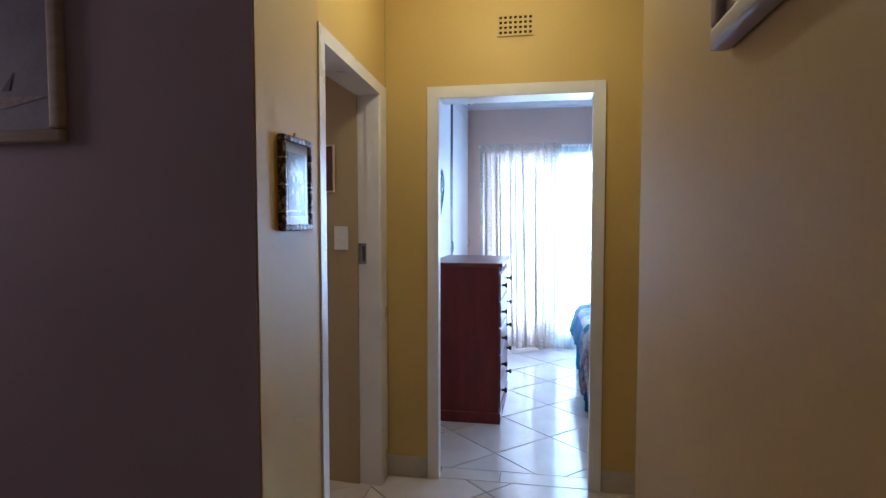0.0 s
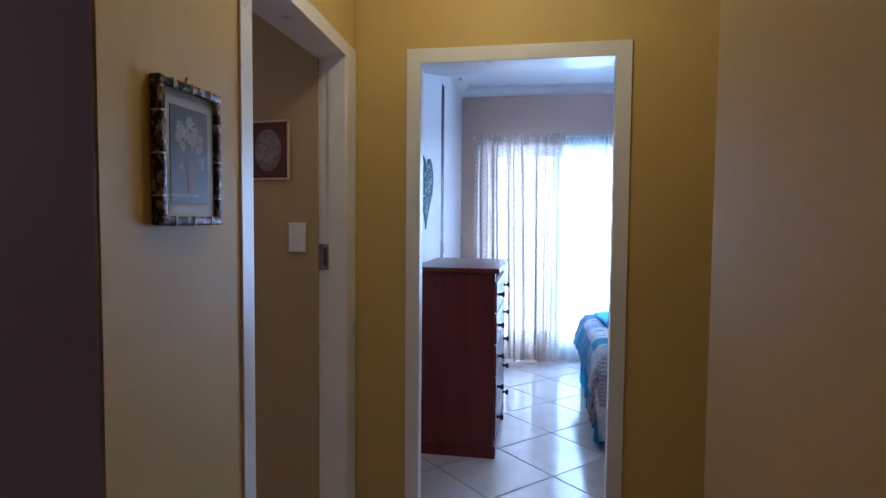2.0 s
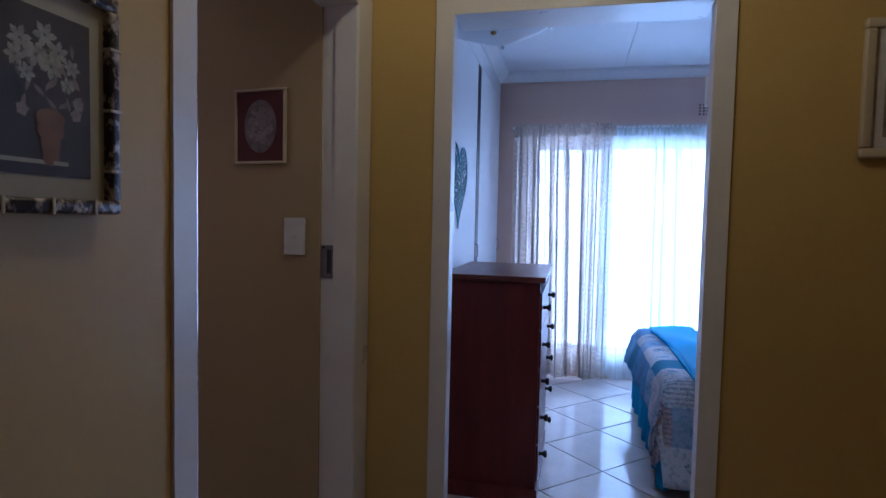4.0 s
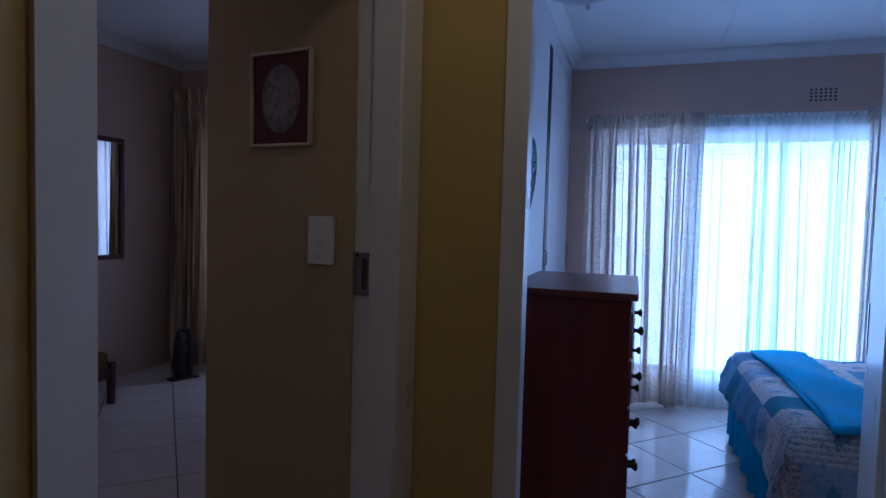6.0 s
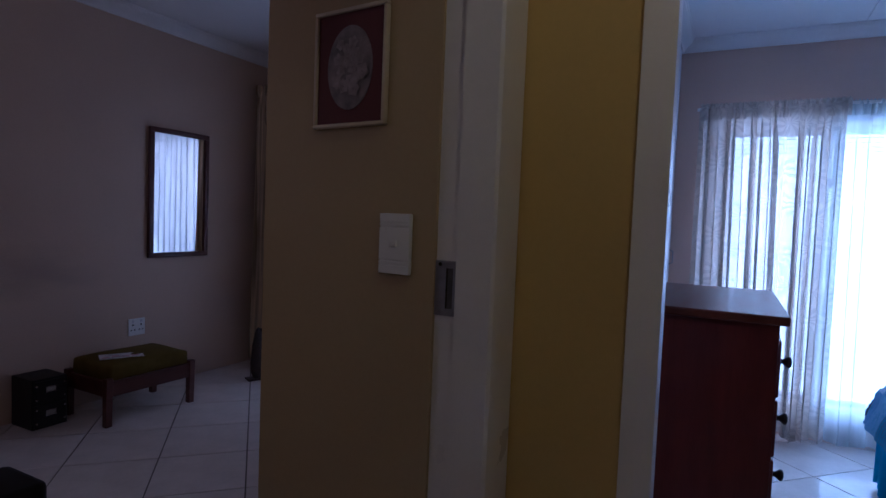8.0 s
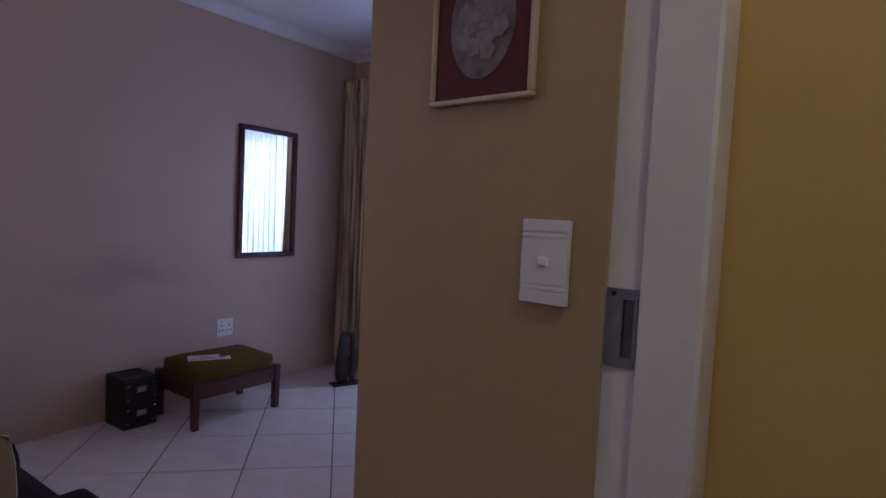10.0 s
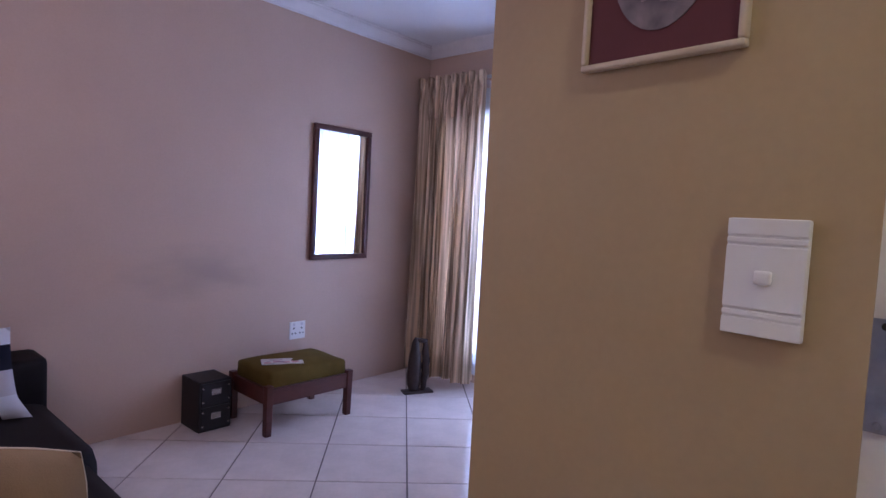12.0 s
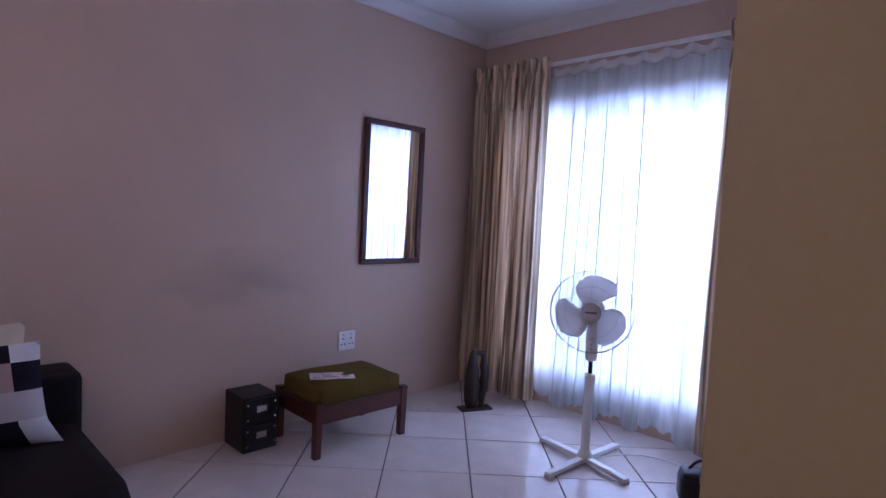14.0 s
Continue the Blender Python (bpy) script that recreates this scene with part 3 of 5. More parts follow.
air_vent(-0.162, 0.024, 2.325, 2.435, 3.117, 7, 4, HALL, "painted square-hole air vent high in the yellow wall")
air_vent(0.895, 1.085, 2.262, 2.372, 6.399, 6, 4, BLUEROOM, "painted square-hole air vent above the bedroom curtains")


def frame_bars(ob, w, h, fw, fd, mat, bevel=0.004, label=""):
    """Four mitred bars of a picture frame about the origin, in the x-z plane, the front at -y."""
    out = []
    for a, b, c, d in ((-w / 2, w / 2, h - fw, h), (-w / 2, w / 2, 0, fw), (-w / 2, -w / 2 + fw, fw, h - fw), (w / 2 - fw, w / 2, fw, h - fw)):
        out.append(part("frame_bar", box(B(), a, b, -fd, 0, c, d, bevel), mat, ob, label, True))
    return out


def flat_oval(bm, cx, cz, rx, rz, y, th=0.0012, seg=36):
    lo = [bm.verts.new((cx + rx * math.cos(k * math.tau / seg), y, cz + rz * math.sin(k * math.tau / seg))) for k in range(seg)]
    hi = [bm.verts.new((v.co.x, y - th, v.co.z)) for v in lo]
    bm.faces.new(lo), bm.faces.new(hi[::-1])
    for k in range(seg):
        bm.faces.new((lo[k], lo[(k + 1) % seg], hi[(k + 1) % seg], hi[k]))
    return bm


# flower print on the hall's west wall, turned to face the passage
p1 = thing("framed_picture", "flower print in a mottled bamboo-style frame hung on the hall wall", "picture", (-0.688, 1.832, 1.364), 90.8)
w, h, fw = 0.21, 0.285, 0.018
frame_bars(p1, w, h, fw, 0.024, MOTTLED, 0.005)
for k in range(3):
    zz = 0.055 + k * 0.08
    for sx in (-1, 1):
        part("bamboo_joint", box(B(), sx * (w / 2 - fw / 2) - fw / 2 - 0.001, sx * (w / 2 - fw / 2) + fw / 2 + 0.001, -0.0255, -0.002, zz, zz + 0.004, 0.001), PALEJOINT, p1)
    xx = -0.065 + k * 0.062
    for zz in (0, h - fw):
        part("bamboo_joint", box(B(), xx, xx + 0.004, -0.0255, -0.002, zz - 0.001, zz + fw + 0.001, 0.001), PALEJOINT, p1)
part("mount", box(B(), -w / 2 + fw, w / 2 - fw, -0.012, -0.004, fw, h - fw), MATGREY, p1)
part("print", box(B(), -0.064, 0.064, -0.0132, -0.0122, 0.045, 0.237), PRINTDARK, p1)


def bloom(bm, cx, cz, r, petals, turn, y, slim=0.34):
    """A printed flower: pointed petals round a middle, flat on the sheet."""
    for q in range(petals):
        an = turn + q * math.tau / petals
        d, e = Vector((math.cos(an), 0, math.sin(an))), Vector((-math.sin(an), 0, math.cos(an)))
        c0 = Vector((cx, y - 0.00004 * q, cz))
        ring = [c0 + d * (r * u) + e * (r * w) for u, w in ((0.05, 0), (0.35, -slim * 0.8), (0.65, -slim), (1.0, 0), (0.65, slim), (0.35, slim * 0.8))]
        bm.faces.new([bm.verts.new(p) for p in ring])
    return bm


rnd = random.Random(4)
for cx, cz, r in ((-0.032, 0.196, 0.016), (0.0, 0.208, 0.017), (0.018, 0.192, 0.015), (-0.012, 0.183, 0.018), (-0.038, 0.176, 0.014), (0.008, 0.174, 0.017), (0.037, 0.178, 0.012), (-0.024, 0.16, 0.012), (0.03, 0.156, 0.011)):
    part("printed_flower", bloom(B(), cx, cz, r, 6, rnd.uniform(0, 1), -0.0137, 0.26), PALEPETAL, p1)
for cx, cz in ((-0.03, 0.118), (0.042, 0.122), (0.046, 0.135)):
    part("printed_flower", bloom(B(), cx, cz, 0.009, 5, cx * 40, -0.0137, 0.4), PETAL, p1)
bm = B()
for k in range(14):
    bloom(bm, rnd.uniform(-0.04, 0.045), rnd.uniform(0.13, 0.2), 0.02, 2, rnd.uniform(0, 6), -0.01335, 0.16)
part("printed_leaves", bm, PRINTGREY, p1)
bm = B()
for q, (rx, cz) in enumerate(((0.012, 0.068), (0.014, 0.082), (0.019, 0.098), (0.02, 0.112))):
    flat_oval(bm, 0.006, cz, rx, 0.012, -0.0133 - q * 0.0001, 0.0004, 16)
part("printed_vase", bm, VASE, p1)
part("printed_table", box(B(), -0.064, 0.03, -0.0137, -0.0133, 0.058, 0.063), MATGREY, p1)
part("pane", box(B(), -w / 2 + fw, w / 2 - fw, -0.018, -0.016, fw, h - fw), PICGLASS, p1).visible_shadow = False
part("hook", rod(B(), (0.0, -0.006, h), (0.004, -0.008, h + 0.016), 0.003), BRASS, p1)

# oval floral print in the side bedroom
p2 = thing("framed_picture", "oval flower print on a plum mount in a cream frame", "picture", (-1.088, 3.002, 1.538), -5.95)
frame_bars(p2, 0.198, 0.246, 0.0085, 0.014, CREAMFRAME, 0.003)
part("mount", box(B(), -0.092, 0.092, -0.008, -0.002, 0.008, 0.238), PLUM, p2)
part("print", flat_oval(B(), 0, 0.123, 0.062, 0.087, -0.0082), PRINTGREY, p2)
bm = B()
for k in range(15):
    an, rr = k * 2.4, 0.16 + 0.62 * (k / 14) ** 0.6
    bloom(bm, 0.052 * rr * math.cos(an), 0.123 + 0.075 * rr * math.sin(an), rnd.uniform(0.012, 0.019), 5, an, -0.0096 - 0.0003 * k, 0.42)
part("printed_flower_spray", bm, PETAL, p2)

# pictures on the lounge wall, the passage wall and the far hall wall
p3 = thing("framed_picture", "small photograph in a cream frame hung on the yellow wall", "picture", (0.845, 3.117, 1.562), 0)
frame_bars(p3, 0.28, 0.385, 0.028, 0.022, CREAMFRAME, 0.006)
part("mount", box(B(), -0.112, 0.112, -0.012, -0.003, 0.028, 0.357), PAPER, p3)
part("print", box(B(), -0.085, 0.085, -0.0135, -0.0123, 0.058, 0.327), PRINTBROWN, p3)
p4 = thing("framed_picture", "picture in a wide taupe wooden frame on the passage wall", "picture", (0.36, 0.775, 1.655), -90)
frame_bars(p4, 0.68, 0.50, 0.034, 0.03, PALEFRAME, 0.007)
part("mount", box(B(), -0.306, 0.306, -0.016, -0.003, 0.034, 0.466), PRINTBROWN, p4)
p5 = thing("framed_picture", "pale mauve print in a worn wooden frame on the wall", "picture", (-1.60, 1.587, 1.615), 0)
frame_bars(p5, 0.70, 0.62, 0.038, 0.03, PALEFRAME, 0.008)
part("mount", box(B(), -0.312, 0.312, -0.016, -0.003, 0.038, 0.582), PRINTPALE, p5)
bm = prism(B(), [(-0.20, 0), (0.16, 0), (0.3, 0.03), (-0.2, 0.04)], 0, 0.001)
bm.transform(Matrix.Translation((0.0, -0.017, 0.10)) @ Matrix.Rotation(radians(90), 4, "X"))
part("printed_shape", bm, PETAL, p5)
bm = prism(B(), [(0.15, 0.15), (0.175, 0.15), (0.19, 0.20)], 0, 0.001)
bm.transform(Matrix.Translation((0.0, -0.0175, 0.0)) @ Matrix.Rotation(radians(90), 4, "X"))
part("printed_shape", bm, PRINTDARK, p5)

# light switch
sw = thing("light_switch", "white plastic light switch with a single rocker", "switch", (-0.955, 2.988, 1.24), -5.95)
part("plate", box(B(), -0.038, 0.038, -0.009, 0, 0, 0.121, 0.003), PLASTIC, sw)
for z0, z1 in ((0.0, 0.018), (0.0195, 0.026), (0.0275, 0.0935), (0.095, 0.1015), (0.103, 0.121)):
    part("cover_strip", box(B(), -0.0375, 0.0375, -0.0115, -0.008, z0 + 0.0005, z1 - 0.0005, 0.0012), PLASTIC, sw)
part("rocker", box(B(), -0.008, 0.009, -0.0165, -0.0105, 0.054, 0.068, 0.003), PLASTIC, sw, "", True)

# ---- windows and curtains ----
def window(name, x0, x1, y, z0, z1, panes, label):
    ob = thing(name, label, "window", kind="structure")
    fw = 0.05
    for a, b, c, d in ((x0, x1, z0, z0 + fw), (x0, x1, z1 - fw, z1), (x0, x0 + fw, z0 + fw, z1 - fw), (x1 - fw, x1, z0 + fw, z1 - fw)):
        part("window_frame", box(B(), a, b, y, y + 0.05, c, d, 0.003), ALU, ob)
    step = (x1 - x0) / panes
    for k in range(panes):
        if k:
            part("mullion", box(B(), x0 + k * step - 0.022, x0 + k * step + 0.022, y + 0.002, y + 0.048, z0 + fw, z1 - fw, 0.003), ALU, ob)
        pane = part("pane", box(B(), x0 + k * step + 0.03, x0 + (k + 1) * step - 0.03, y + 0.02, y + 0.026, z0 + fw, z1 - fw), PANE, ob)
        pane.visible_shadow = False
    part("window_sill", box(B(), x0, x1, y - 0.12, y - 0.001, z0 - 0.0, z0 + 0.02, 0.003), GLOSSWHITE, ob)
    return ob


window("window_1", -0.45, 2.05, 6.545, 0.20, 2.06, 4, "white aluminium sliding window behind net curtains")
window("window_2", -3.88, -1.95, 6.10, 0.28, 2.11, 3, "white aluminium window behind sheer curtains")
bars = thing("burglar_guard", "thin white burglar bars inside the window", "burglar bars")
for k in range(4):
    part("bar", rod(B(), (-0.43, 6.5, 1.98 - 0.03 * k), (2.03, 6.5, 1.98 - 0.03 * k), 0.0028, seg=6), ALU, bars)


def drape(name, x0, x1, y, z0, z1, folds, amp, mat, parent, seed=0, head=0.06, flare=1.0, pleat=False, label="", hem=0.02, sway=0.35):
    """Hanging cloth: uneven vertical folds, gathered at the heading, freer towards the hem."""
    rn = random.Random(seed)
    nx, nz = max(40, folds * 12), 26
    ph = [rn.uniform(-0.5, 0.5) for _ in range(folds + 2)]
    am = [rn.uniform(0.55, 1.25) for _ in range(folds + 2)]
    bm = B()
    rows = []
    for j in range(nz + 1):
        v = j / nz
        z = z1 + (z0 - z1) * v
        row = []
        for i in range(nx + 1):
            u = i / nx
            f = u * folds
            k = int(f)
            s = f - k
            a = am[k] * (1 - s) + am[k + 1] * s
            p = ph[k] * (1 - s) + ph[k + 1] * s
            free = min(1.0, 0.35 + 0.65 * min(1, v / 0.12)) * (0.8 + 0.4 * v * flare)
            wave = math.sin(math.tau * (f + 0.25 * p * v)) * a
            wave += 0.35 * math.sin(math.tau * (2.3 * f + p + 0.6 * v)) * a
            ripple = 0.5 * math.sin(math.tau * 3.1 * f + 1.3) if (pleat and v < 0.07) else 0.0
            yy = y + amp * free * wave * 0.6 + amp * 0.35 * ripple
            xx = x0 + (x1 - x0) * u + amp * sway * math.cos(math.tau * f) * a * free
            zz = z + (hem * math.sin(math.tau * f * 0.5 + p) if v > 0.97 else 0) + (0.006 * math.sin(math.tau * f * 2.0) if j == 0 else 0)
            row.append(bm.verts.new((xx, yy, zz)))
        rows.append(row)
    return weave(name, bm, rows, (x1 - x0) * 1.5, mat, parent, label)


def weave(name, bm, rows, wide, mat, parent, label=""):
    """Faces between rows of vertices, with the cloth's own lengths as its map."""
    uv = bm.loops.layers.uv.new("UVMap")
    nx = len(rows[0]) - 1
    for a, b in zip(rows, rows[1:]):
        for i in range(nx):
            f = bm.faces.new((a[i], a[i + 1], b[i + 1], b[i]))
            for lp, k in zip(f.loops, (i, i + 1, i + 1, i)):
                lp[uv].uv = (wide * k / nx, lp.vert.co.z)
    return part(name, bm, mat, parent, label, True)


def gathered(name, x0, x1, y, z0, z1, folds, depth, mat, parent, seed, hem=0.02, lap=0.9):
    """Thin cloth drawn together: folds of uneven width and depth that lap over one another."""
    rn = random.Random(seed)

    def edges():
        w = [math.exp(rn.gauss(0, 0.45)) for _ in range(folds)]
        return [sum(w[:k]) / sum(w) for k in range(folds + 1)]
    top = edges()
    low = [0.7 * a + 0.3 * b for a, b in zip(top, edges())]
    deep = [rn.uniform(0.35, 1.15) for _ in range(folds)]
    skew = [rn.uniform(-0.6, 0.6) for _ in range(folds)]
    nx, nz = folds * 12, 26
    bm, rows = B(), []
    for j in range(nz + 1):
        v = j / nz
        free = 0.3 + 0.7 * min(1.0, v / 0.12)
        row = []
        for i in range(nx + 1):
            k = min(folds - 1, i // 12)
            q = i / 12 - k
            e0, e1 = top[k] + (low[k] - top[k]) * v, top[k + 1] + (low[k + 1] - top[k + 1]) * v
            ease = math.sin(math.pi * q)
            out = deep[k] * free * (math.sin(math.tau * q) + 0.3 * math.sin(3 * math.tau * q + 4 * v + skew[k]) * ease)
            xx = x0 + (x1 - x0) * (e0 + (e1 - e0) * q) + lap * (x1 - x0) / folds * (0.3 * math.sin(2 * math.tau * q) + skew[k] * ease) * free
            zz = z1 + (z0 - z1) * v + (hem * math.sin(k * 2.1 + 3 * q) if j == nz else 0.0)
            row.append(bm.verts.new((xx, y + depth * out * (0.85 + 0.3 * v), zz)))
        rows.append(row)
    return weave(name, bm, rows, (x1 - x0) * 2.0, mat, parent)


def pinch_pleats(x0, x1, parent):
    """Tufts of gathered cloth along the heading."""
    n = round((x1 - x0) / 0.085)
    for k in range(n):
        m = Matrix.Translation((x0 + (k + 0.5) * (x1 - x0) / n, 5.80 + 0.012 * (k % 2), 0)) @ Matrix.Diagonal((1.0, 1.3, 1, 1))
        part("pinch_pleat", lathe(B(), [(0.012, 2.12), (0.022, 2.22), (0.016, 2.30), (0.013, 2.34), (0.024, 2.40), (0.027, 2.45), (0.02, 2.465)], m, 9), GOLD, parent, "", True)


# blue room: net in the middle, gathered voile at both sides, on one white rail
rail_a = thing("curtain_rail", "white curtain rail along the top of the window", "curtain rail")
part("rail", box(B(), -0.62, 2.2, 6.33, 6.35, 2.165, 2.185, 0.003), PLASTIC, rail_a)
for xx in (-0.55, 0.3, 1.2, 2.1):
    part("bracket", box(B(), xx, xx + 0.02, 6.35, 6.4, 2.16, 2.19, 0.002), PLASTIC, rail_a)
c = thing("voile_curtain", "gathered cream patterned voile curtain hanging to the floor", "curtain", group="voile curtains")
gathered("cloth", -0.60, 0.23, 6.265, 0.03, 2.165, 10, 0.06, VOILE, c, 3, lap=0.75)
drape("heading_frill", -0.60, 0.25, 6.28, 2.09, 2.20, 30, 0.022, VOILE, c, 5, hem=0.0)
c = thing("voile_curtain", "gathered cream patterned voile curtain at the window's far side", "curtain", group="voile curtains")
gathered("cloth", 1.24, 2.15, 6.275, 0.04, 2.165, 12, 0.045, VOILE, c, 7)
drape("heading_frill", 1.22, 2.15, 6.28, 2.09, 2.20, 24, 0.022, VOILE, c, 6, hem=0.0)
c = thing("net_curtain", "sheer white net curtain glowing with daylight", "curtain")
gathered("cloth", 0.14, 1.32, 6.345, 0.03, 2.165, 11, 0.03, NET, c, 11, lap=0.5)
drape("heading_frill", 0.16, 1.30, 6.335, 2.10, 2.19, 30, 0.016, NET, c, 12, hem=0.0)

# brown room: gold satin drawn to the sides, sheer white between
rail_b = thing("curtain_rail", "white curtain rail above the sheer curtain", "curtain rail")
part("rail", box(B(), -4.19, -1.5, 5.895, 5.925, 2.425, 2.448, 0.004), PLASTIC, rail_b)
for xx in (-4.0, -3.3, -2.6, -1.8):
    part("bracket", box(B(), xx, xx + 0.02, 5.925, 5.95, 2.42, 2.45, 0.002), PLASTIC, rail_b)
c = thing("gold_curtain", "pleated gold satin curtain drawn into the corner", "curtain", group="gold curtains")
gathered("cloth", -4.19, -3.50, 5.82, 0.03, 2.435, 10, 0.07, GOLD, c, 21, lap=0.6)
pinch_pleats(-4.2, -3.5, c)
c = thing("gold_curtain", "gold satin curtain drawn to the window's other side", "curtain", group="gold curtains")
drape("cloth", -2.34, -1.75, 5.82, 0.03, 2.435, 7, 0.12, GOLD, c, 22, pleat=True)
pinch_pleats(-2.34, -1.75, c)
c = thing("sheer_curtain", "white sheer curtain glowing in front of the window", "curtain")
gathered("cloth", -3.62, -2.0, 5.885, 0.05, 2.345, 15, 0.032, SHEER, c, 23, hem=0.04, lap=0.36)
bm, rows = B(), []
for z in (0.0, 0.02, 0.04, 0.055):
    rows.append([])
    for k in range(133):
        u = k / 132
        wave = math.sin(math.tau * 11 * u + 1.2 * math.sin(5 * u))
        rows[-1].append(bm.verts.new((-3.56 + 1.51 * u, 5.868 + 0.016 * math.cos(math.tau * 11 * u), 2.335 + z + 0.014 * wave)))
weave("heading_tape", bm, rows, 2.0, TAPE, c, "stiff white heading tape hooked in waves under the rail").modifiers.new("thick", "SOLIDIFY").thickness = 0.003

# ---- blue room ----
ward = thing("wardrobe", "white built-in wardrobe with tall plain doors", "wardrobe")
part("carcass", box(B(), -1.22, -0.768, 3.272, 6.392, 0.0, 2.64), MELAMINE, ward)
edges = (3.275, 4.02, 5.275, 6.385)
for k, (a, b) in enumerate(zip(edges, edges[1:])):
    door = part("door", box(B(), -0.764, -0.745, a + 0.006, b - 0.006, 0.09, 2.455, 0.002), MELAMINE, ward)
    bm = B()
    yh = b - 0.06
    rod(bm, (-0.745, yh, 1.10), (-0.722, yh, 1.11), 0.004, seg=8), rod(bm, (-0.722, yh, 1.11), (-0.722, yh, 1.19), 0.004, seg=8), rod(bm, (-0.722, yh, 1.19), (-0.745, yh, 1.2), 0.004, seg=8)
    part("handle", bm, STEEL, door)
# the door gap's shade, put in as a flat black strip
part("gap_shadow_strip", box(B(), -0.767, -0.742, 5.215, 5.325, 0.09, 2.44), BLACK, ward, "black strip standing for the shade in the gap between the doors")
part("top_panel", box(B(), -0.764, -0.746, 3.275, 6.39, 2.46, 2.64, 0.002), MELAMINE, ward)
part("plinth", box(B(), -0.80, -0.79, 3.275, 6.39, 0.0, 0.085), MELAMINE, ward)

# heart cut-out hung on the wardrobe
heart = thing("heart_wall_ornament", "teal openwork metal heart hung on a white wardrobe door", "ornament", (-0.743, 4.58, 1.315), 90)


def heart_pt(t, s=1.0):
    return (s * 0.24 * math.sin(t) ** 3, s * (13 * math.cos(t) - 5 * math.cos(2 * t) - 2 * math.cos(3 * t) - math.cos(4 * t)) / 29 * 0.49 + 0.285)


bm = B()
N = 56
for k in range(N):
    a, b = heart_pt(k * math.tau / N), heart_pt((k + 1) * math.tau / N)
    rod(bm, (a[0], -0.006, a[1]), (b[0], -0.006, b[1]), 0.004, seg=6)
part("rim", bm, HEART, heart)
bm = B()
rnd = random.Random(9)
spots = []
for _ in range(4000):
    x, z = heart_pt(rnd.uniform(0, math.tau), 0.93 * math.sqrt(rnd.random()))
    if all((x - a) ** 2 + (z - b) ** 2 > 0.036 ** 2 for a, b in spots):
        spots.append((x, z))
for x, z in spots:
    turn, n = rnd.uniform(0, 1), rnd.choice((6, 7, 8))
    ring = [(x + 0.019 * math.cos(turn + k * math.tau / n), -0.006, z + 0.021 * math.sin(turn + k * math.tau / n)) for k in range(n)]
    for p, q in zip(ring, ring[1:] + ring[:1]):
        rod(bm, p, q, 0.0024, seg=5)
part("lattice", bm, HEART, heart)

# chest of drawers
chest = thing("chest_of_drawers", "tall red mahogany chest of five drawers with round knobs", "chest of drawers", (0, 0, 0))
X0, X1, Y0, Y1 = -0.70, -0.212, 3.99, 4.80
for ya, yb in ((Y0, Y0 + 0.02), (Y1 - 0.02, Y1)):
    part("side_panel", box(B(), X0, X1, ya, yb, 0.0, 1.075, 0.002), MAHOGANY, chest)
part("back_panel", box(B(), X0, X0 + 0.01, Y0 + 0.02, Y1 - 0.02, 0.0, 1.075), MAHOGANY, chest)
for k in range(6):
    part("divider", box(B(), X0 + 0.01, X1 - 0.002, Y0 + 0.02, Y1 - 0.02, 0.085 + k * 0.186, 0.1 + k * 0.186), MAHOGANY, chest)
part("top", box(B(), X0, X1 + 0.025, Y0 - 0.02, Y1 + 0.02, 1.075, 1.103, 0.006), MAHOGTOP, chest, "polished overhanging top")
part("plinth", box(B(), X0, X1 + 0.012, Y0 - 0.012, Y1 + 0.012, 0.0, 0.075, 0.004), MAHOGANY, chest)
for k in range(5):
    z0 = 0.103 + k * 0.186
    dr = part("drawer", box(B(), X0 + 0.03, X1 + 0.01, Y0 + 0.024, Y1 - 0.024, z0, z0 + 0.176, 0.006), MAHOGANY, chest)
    for yy in (Y0 + 0.15, Y1 - 0.15):
        bm = lathe(B(), [(0.011, 0), (0.009, 0.008), (0.008, 0.016), (0.014, 0.024), (0.019, 0.030), (0.018, 0.037), (0.008, 0.041)],
                   Matrix.Translation((X1 + 0.009, yy, z0 + 0.09)) @ Matrix.Rotation(radians(90), 4, "Y"), 14)
        part("knob", bm, KNOB, dr, "dark turned knob", True)

# bed with its foot towards the door
bed = thing("bed", "double bed with a patchwork quilt and teal valance", "bed")
bx0, bx1, by0, by1 = 0.395, 2.45, 4.25, 5.78
part("base", box(B(), bx0 + 0.03, bx1, by0 + 0.03, by1 - 0.03, 0.04, 0.33, 0.02), DARKWOOD, bed)
part("mattress", box(B(), bx0 + 0.01, bx1, by0 + 0.01, by1 - 0.01, 0.33, 0.54, 0.05), CREAM, bed)
part("headboard", box(B(), bx1, bx1 + 0.05, by0, by1, 0.0, 1.05, 0.02), DARKWOOD, bed)


